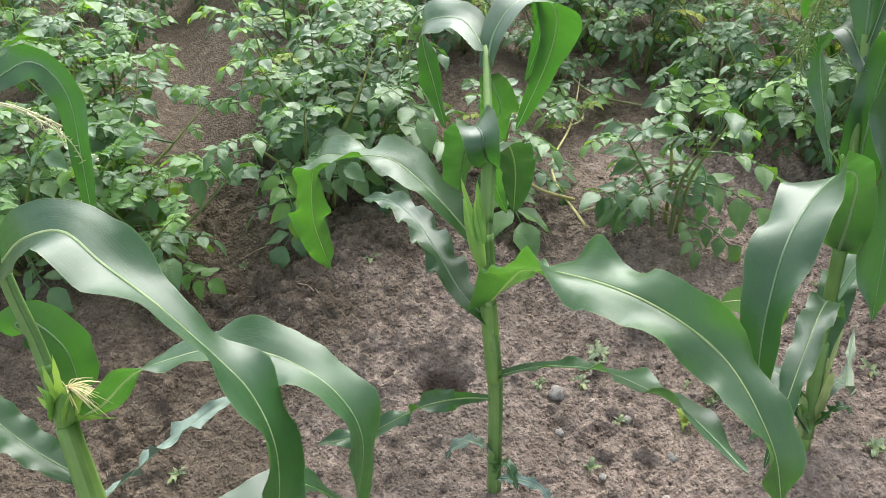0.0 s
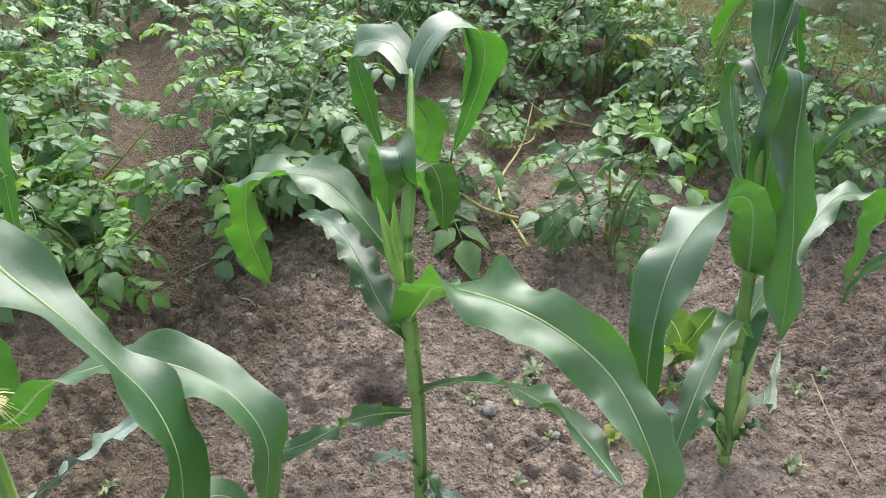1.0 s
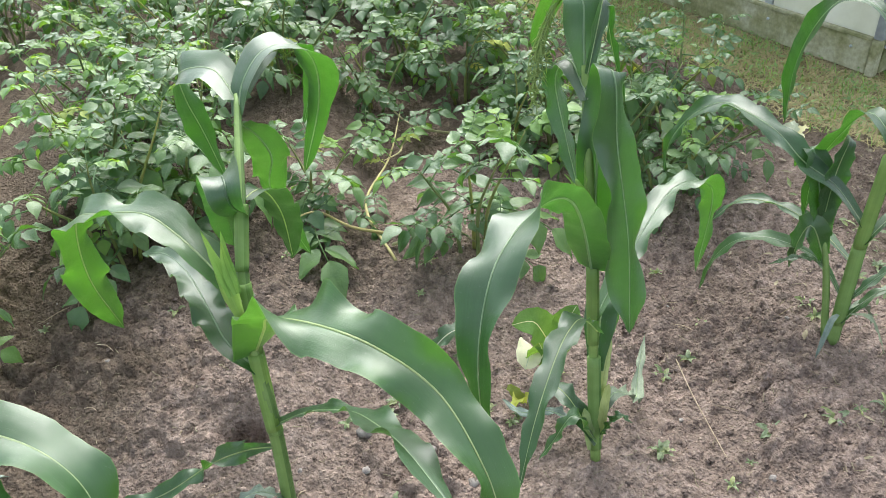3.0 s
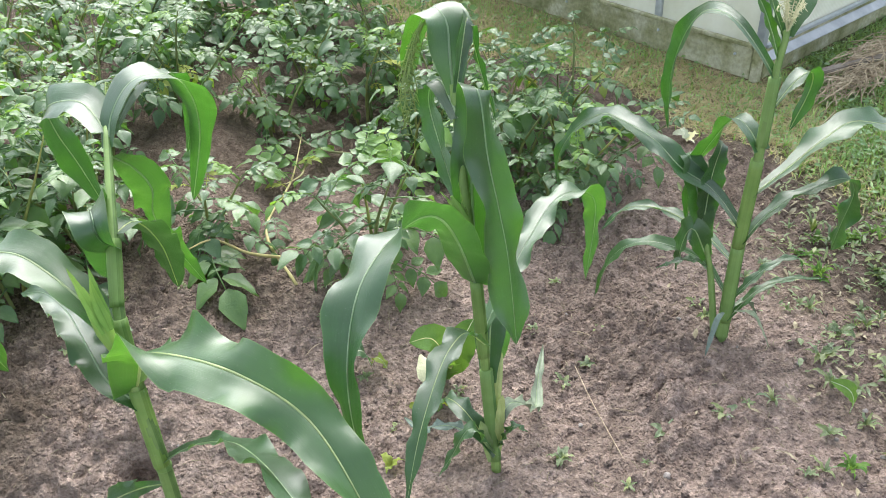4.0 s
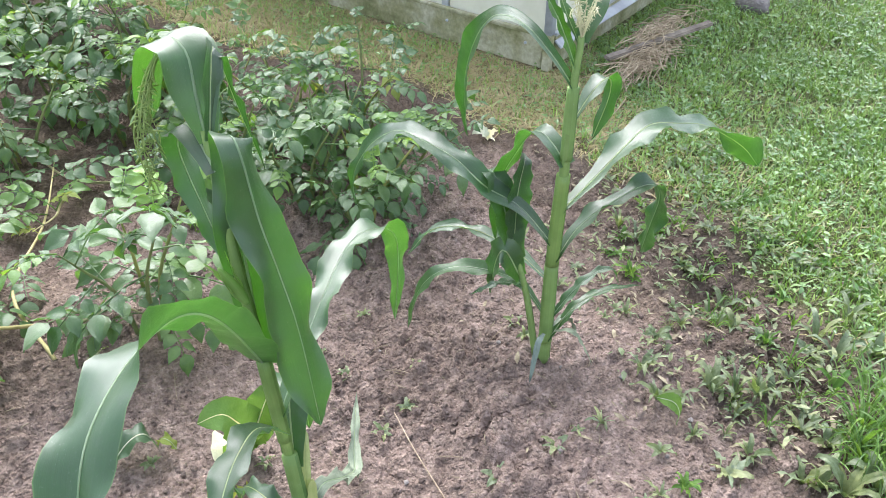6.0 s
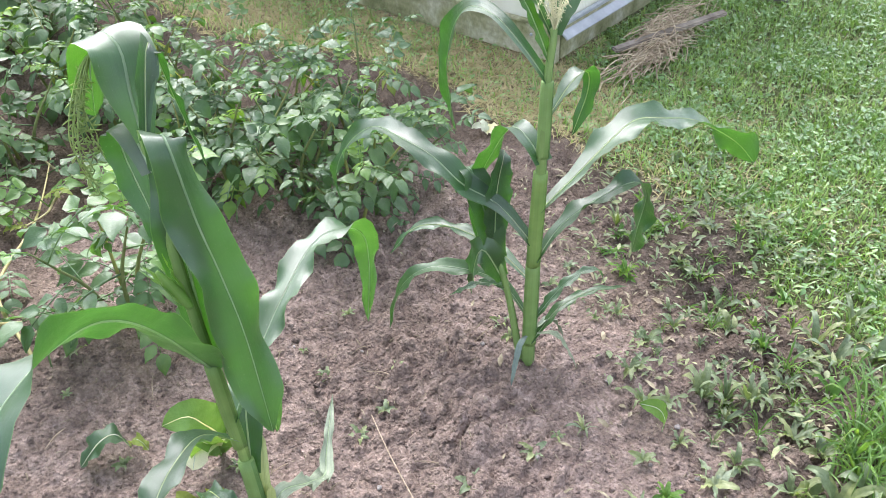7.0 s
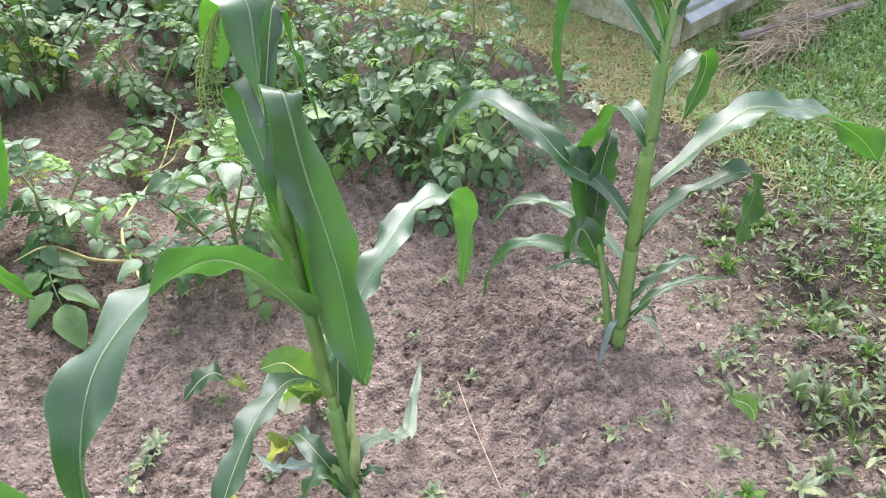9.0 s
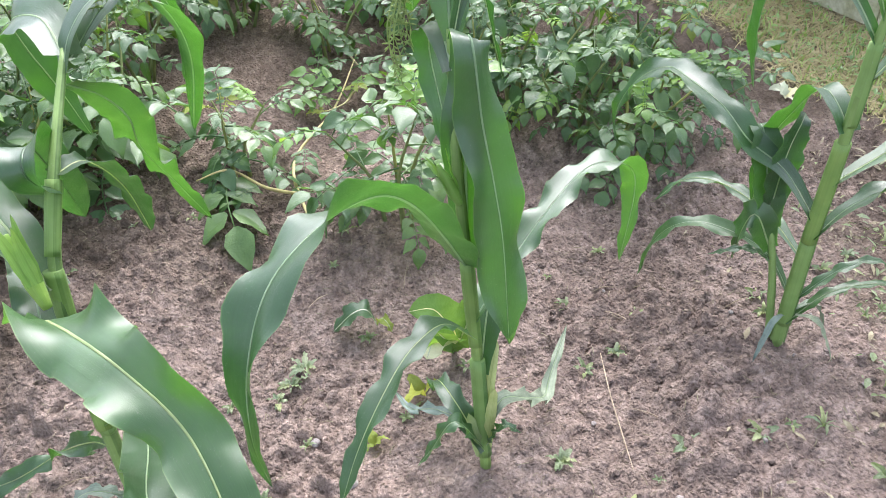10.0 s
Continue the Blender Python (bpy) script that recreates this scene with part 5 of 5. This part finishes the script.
blade(lone_leaf, [(cx + 0.020, cy, cz - 0.005), (cx + 0.020, cy, cz + 0.030), (cx + 0.004, cy + 0.005, cz + 0.062), (cx - 0.036, cy + 0.012, cz + 0.085)], 0.036, CABBAGE_LEAF, wave=0.002, fold=0.12, seed=421, side=(0.35, 0.22, 0.47), rib_mat=PALE_LEAF, profile=(0.08, 0.12, 0.6, 1.0, 0.95, 0.6, 0.15))
for k, (x, y, size) in enumerate(((1.155, 1.15, 0.045), (0.93, 1.12, 0.035), (1.06, 1.40, 0.03), (0.42, 1.30, 0.045), (0.44, 1.34, 0.05), (0.40, 1.26, 0.035), (1.28, 1.17, 0.04), (0.62, 1.26, 0.025))):
    weed(x, y, size * 0.8, 8, 440 + k, WEED_PALE, 0.7, "tiny green seedling in bare soil", "seedling", 0.42)

cabbage(1.63, 2.31, 0.06, 4, PALE_LEAF, 37, "wilted whitish leaves lying by the potato bed")

# a thin stick, twigs and stones on the soil
s = Shape()
tube(s, [(0.0, 0.0, 0.008), (0.008, -0.10, 0.006), (0.02, -0.19, 0.004), (0.03, -0.27, 0.006)], [0.0010, 0.0013, 0.0014, 0.0010], 7, 16)
lone("stick", s, TWIG, (1.025, 1.375, float(np.max(ground(np.full(20, 1.035), np.linspace(1.1, 1.37, 20)))) - 0.006), "thin pale dry stick lying on the soil", "stick")
for k in range(34):
    x, y = rnd.uniform(-0.4, 2.0), rnd.uniform(0.75, 1.9)
    a, L = rnd.uniform(0, 6.28), rnd.uniform(0.02, 0.09)
    d = np.array([math.cos(a), math.sin(a), 0]) * L
    s = Shape()
    tube(s, [-d / 2, np.array([0.004 * math.sin(k), 0.004, 0.003]), d / 2], [0.0009, 0.0012, 0.0007], 5, 7)
    lone("dry_stem", s, TWIG, (x, y, float(ground(x, y)) + 0.003), "short dry straw stem lying on the soil", "straw", "dry stems on the soil")


def pebble(x, y, r, seed, name="stone", label="small pale stone lying in the soil", mat=None):
    q = random.Random(seed)
    bm = bmesh.new()
    bmesh.ops.create_icosphere(bm, subdivisions=2, radius=r)
    for v in bm.verts:
        v.co *= 1 + 0.55 * noise.noise(v.co * (1.4 / r) + Vector((seed, 0, 0)))
        v.co.z *= 0.65
    bm.verts.index_update()
    s = Shape()
    s.add([v.co[:] for v in bm.verts], [[v.index for v in f.verts] for f in bm.faces])
    bm.free()
    ob = lone(name, s, mat or STONE, (x, y, float(ground(x, y)) + r * 0.25), label, "stone", "stones in the soil")
    ob.rotation_euler = (0, 0, q.uniform(0, 6))
    return ob


for k, (x, y, r) in enumerate(((0.352, 1.225, 0.017), (0.49, 1.165, 0.009), (0.36, 1.13, 0.008), (0.74, 0.99, 0.014), (0.77, 0.98, 0.012), (0.70, 0.96, 0.010), (0.57, 1.08, 0.011), (1.12, 1.05, 0.008), (0.55, 0.98, 0.009), (0.44, 1.02, 0.008))):
    pebble(x, y, r, 40 + k)
for k in range(30):
    pebble(rnd.uniform(-0.5, 1.7), rnd.uniform(0.7, 1.8), rnd.uniform(0.003, 0.006), 80 + k)

# crumbs of earth and bits of withered leaf, past counting
def lumps(name, count, region, mean, most, mat, label, category, seed, flat=0.7, accept=None):
    g = np.random.default_rng(seed)
    phi = (1 + 5 ** 0.5) / 2
    ico = np.array([(-1, phi, 0), (1, phi, 0), (-1, -phi, 0), (1, -phi, 0), (0, -1, phi), (0, 1, phi), (0, -1, -phi), (0, 1, -phi), (phi, 0, -1), (phi, 0, 1), (-phi, 0, -1), (-phi, 0, 1)]) / 1.9
    tri = ((0, 11, 5), (0, 5, 1), (0, 1, 7), (0, 7, 10), (0, 10, 11), (1, 5, 9), (5, 11, 4), (11, 10, 2), (10, 7, 6), (7, 1, 8), (3, 9, 4), (3, 4, 2), (3, 2, 6), (3, 6, 8), (3, 8, 9), (4, 9, 5), (2, 4, 11), (6, 2, 10), (8, 6, 7), (9, 8, 1))
    x, y = g.uniform(region[0], region[1], count), g.uniform(region[2], region[3], count)
    if accept is not None:
        keep = accept(x, y) > g.random(count)
        x, y = x[keep], y[keep]
    z = ground(x, y)
    r = np.clip(g.exponential(mean, len(x)), 0.0012, most)
    s = Shape()
    for k in range(len(x)):
        v = ico * (1 + 0.35 * (g.random((12, 1)) - 0.5) * 2) * r[k] * (1 + 0.4 * (g.random(3) - 0.5))
        v[:, 2] *= flat
        a = g.uniform(0, 6.28)
        c, q = math.cos(a), math.sin(a)
        v = np.stack([v[:, 0] * c - v[:, 1] * q + x[k], v[:, 0] * q + v[:, 1] * c + y[k], v[:, 2] + z[k] + 0.25 * r[k] * flat], 1)
        s.add(v, tri)
    return lone(name, s, mat, (0, 0, 0), label, category, kind="stuff")


lumps("soil_crumbs", 12000, (-0.6, 2.2, 0.7, 2.1), 0.0020, 0.0075, SOIL, "loose crumbs of grey-brown earth on the bed", "soil", 61, 0.5, lambda x, y: 1 - 0.95 * damp_shade_share(x, y))
g = np.random.default_rng(71)


def strewn(shape, count, region, accept, size, slim, tilt, lift, droop=0.4):
    """Small leaves scattered over the ground; accept: the share of places that hold one."""
    x, y = g.uniform(region[0], region[1], count), g.uniform(region[2], region[3], count)
    keep = accept(x, y) > g.random(count)
    x, y = x[keep], y[keep]
    n = len(x)
    a, L = g.uniform(0, 6.283, n), g.uniform(size[0], size[1], n) * np.where(g.random(n) < 0.5, 0.6, 1.0)
    foot = np.stack([x, y, ground(x, y) + g.uniform(lift[0], lift[1], n)], 1)
    go = np.stack([np.cos(a), np.sin(a), g.uniform(tilt[0], tilt[1], n)], 1)
    up = np.stack([g.uniform(-0.5, 0.5, n), g.uniform(-0.5, 0.5, n), np.ones(n)], 1)
    leaflets(shape, foot, go, up, L, L * g.uniform(slim[0], slim[1], n), 0.35, g.uniform(0, droop, n))


flakes = Shape()
strewn(flakes, 2600, (1.2, 2.4, 0.7, 2.2), lambda x, y: 0.12 + 0.88 * rise(x, 1.4, 1.75), (0.008, 0.036), (0.12, 0.4), (-0.2, 0.4), (0.003, 0.008), 0.7)
lone("leaf_litter", flakes, LITTER, (0, 0, 0), "pale withered leaf bits scattered among the weeds", "leaf litter", kind="stuff")

clutter = Shape()
strewn(clutter, 5200, (1.42, 2.45, 0.65, 2.0), lambda x, y: (0.05 + 0.95 * rise(rough_field(x, y, 0.13, 44), -0.05, 0.35)) * rise(x + 0.1 * rough_field(x, y, 0.1, 45), 1.42, 1.75), (0.010, 0.036), (0.2, 0.5), (-0.2, 1.2), (0.004, 0.022))
lone("creeping_weeds", clutter, WEED_LEAF, (0, 0, 0), "low olive-green weeds creeping over the bed's edge", "weeds", kind="stuff")

# the old board and the heap of pulled, dried plants beside the greenhouse
s = Shape()
box(s, (0.50, 0.030, 0.014), Matrix.Identity(4), 0.004)
plank = lone("plank", s, OLD_WOOD, (2.44, 2.62, 0.08), "narrow weathered board lying on dried plants", "plank", smooth=False)
plank.rotation_euler = (radians(8), radians(-3), radians(10))
s = Shape()
for k in range(420):
    a, L = rnd.gauss(0.5, 0.9), rnd.choice((rnd.uniform(0.04, 0.12), rnd.uniform(0.08, 0.24)))
    cx, cy = 2.42 + rnd.gauss(0, 0.13), 2.64 + rnd.gauss(0, 0.035)
    cy += 0.75 * (cx - 2.42)
    d = np.array([math.cos(a), math.sin(a), rnd.uniform(-0.1, 0.4)]) * L / 2
    c = np.array([cx, cy, abs(rnd.gauss(0.0, 0.035)) + 0.012])
    tube(s, [c - d, c + np.array([rnd.gauss(0, 0.02), rnd.gauss(0, 0.02), 0.02]), c + d], [0.0022, 0.0016, 0.0007], 4, 7)
lone("dried_plant_heap", s, HEAP, (0, 0, 0), "heap of pulled straw-coloured dried plants with roots", "dried plants", kind="stuff")


# a broken block lying on the grass beyond the heap
pebble(3.07, 2.90, 0.075, 7, "concrete_lump", "broken grey lump of concrete on the lawn")

# bits of straw and root strewn over the bed
grass_bits = random.Random(77)
s = Shape()
for k in range(700):
    x, y, a, L = grass_bits.uniform(-0.5, 1.9), grass_bits.uniform(0.72, 1.95), grass_bits.uniform(0, 6.28), grass_bits.uniform(0.006, 0.028)
    z = float(ground(x, y)) + 0.003
    d = np.array([math.cos(a), math.sin(a), grass_bits.uniform(-0.08, 0.12)]) * L / 2
    c0 = np.array([x, y, z])
    tube(s, [c0 - d, c0 + np.array([grass_bits.gauss(0, 0.002), grass_bits.gauss(0, 0.002), 0.001]), c0 + d], [0.0009, 0.0008, 0.0005], 4, 4)
lone("straw_bits", s, LITTER, (0, 0, 0), "short bits of straw and root strewn on the soil", "straw", kind="stuff")


# ---- lawn ----
def grass(name, count, region, mat, tall, label, accept, seed, width=0.0022, flat=0.0):
    q = np.random.default_rng(seed)
    x, y = q.uniform(region[0], region[1], count * 5), q.uniform(region[2], region[3], count * 5)
    keep = accept(x, y) > q.random(count * 5)
    x, y = x[keep][:count], y[keep][:count]
    n = len(x)
    z, a, L, b = ground(x, y) - 0.002, q.uniform(0, 6.283, n), tall * q.uniform(0.5, 1.3, n), q.uniform(0.2, 1.1, n) + flat
    dx, dy, wide = np.cos(a), np.sin(a), width * q.uniform(0.7, 1.4, n)
    rows = []
    for t, w in ((0, 1.0), (0.45, 0.9), (0.8, 0.55), (1.0, 0.0)):
        hx, hz = b * L * t * t, L * t * np.maximum(0.08, 1 - 0.3 * b * t - flat * 0.5)
        for sign in (-1, 1) if w else (0,):
            rows.append(np.stack([x + dx * hx - sign * dy * wide * w, y + dy * hx + sign * dx * wide * w, z + hz], 1))
    verts, o = np.stack(rows, 1).reshape(-1, 3), np.arange(n) * 7
    s = Shape()
    s.add(verts, np.concatenate([np.stack([o, o + 1, o + 3, o + 2], 1), np.stack([o + 2, o + 3, o + 5, o + 4], 1)]))
    s.f.extend(np.stack([o + 4, o + 5, o + 6], 1).tolist())
    return lone(name, s, mat, (0, 0, 0), label, "grass", kind="stuff")


def outside(x, y):
    """False under the greenhouse."""
    return ~(((x - 2.02) * 0.86 + (y - 2.67) * 0.53 > 0.0) & (-(x - 2.02) * 0.53 + (y - 2.67) * 0.86 > 0.0))


def green_zone(x, y):
    fade = rise(y, 0.6, 1.0) * rise(-x, -4.2, -3.3)
    return fade * outside(x, y) * lawn_share(x, y) * (1 - 0.6 * straw_share(x, y)) * (0.6 + 0.4 * rough_field(x, y, 0.13, 31))


def dry_zone(x, y):
    return outside(x, y) * lawn_share(x, y) * (0.05 + 0.95 * straw_share(x, y))


grass("lawn_grass", 52000, (0.3, 4.2, 0.6, 4.2), GRASS, 0.032, "short green lawn grass beside the bed", green_zone, 1, 0.0021)
grass("lawn_grass_tuft", 2600, (1.75, 2.5, 0.7, 1.4), GRASS, 0.07, "taller green grass among the weeds", lambda x, y: 0.9 * rise(rough_field(x, y, 0.22, 33), 0.1, 0.4) * rise(x, 1.7, 1.95), 2)
grass("dry_grass", 38000, (-0.2, 4.0, 0.9, 4.4), STRAW, 0.045, "trodden straw-yellow dry grass beside the greenhouse", dry_zone, 3, 0.0016, 0.7)
clover = Shape()
strewn(clover, 72000, (1.2, 4.2, 0.6, 3.8), green_zone, (0.010, 0.028), (0.25, 0.58), (-0.25, 0.5), (0.006, 0.034))
lone("lawn_herbs", clover, LAWN_HERB, (0, 0, 0), "broad-leaved herbs growing through the lawn", "weeds", kind="stuff")
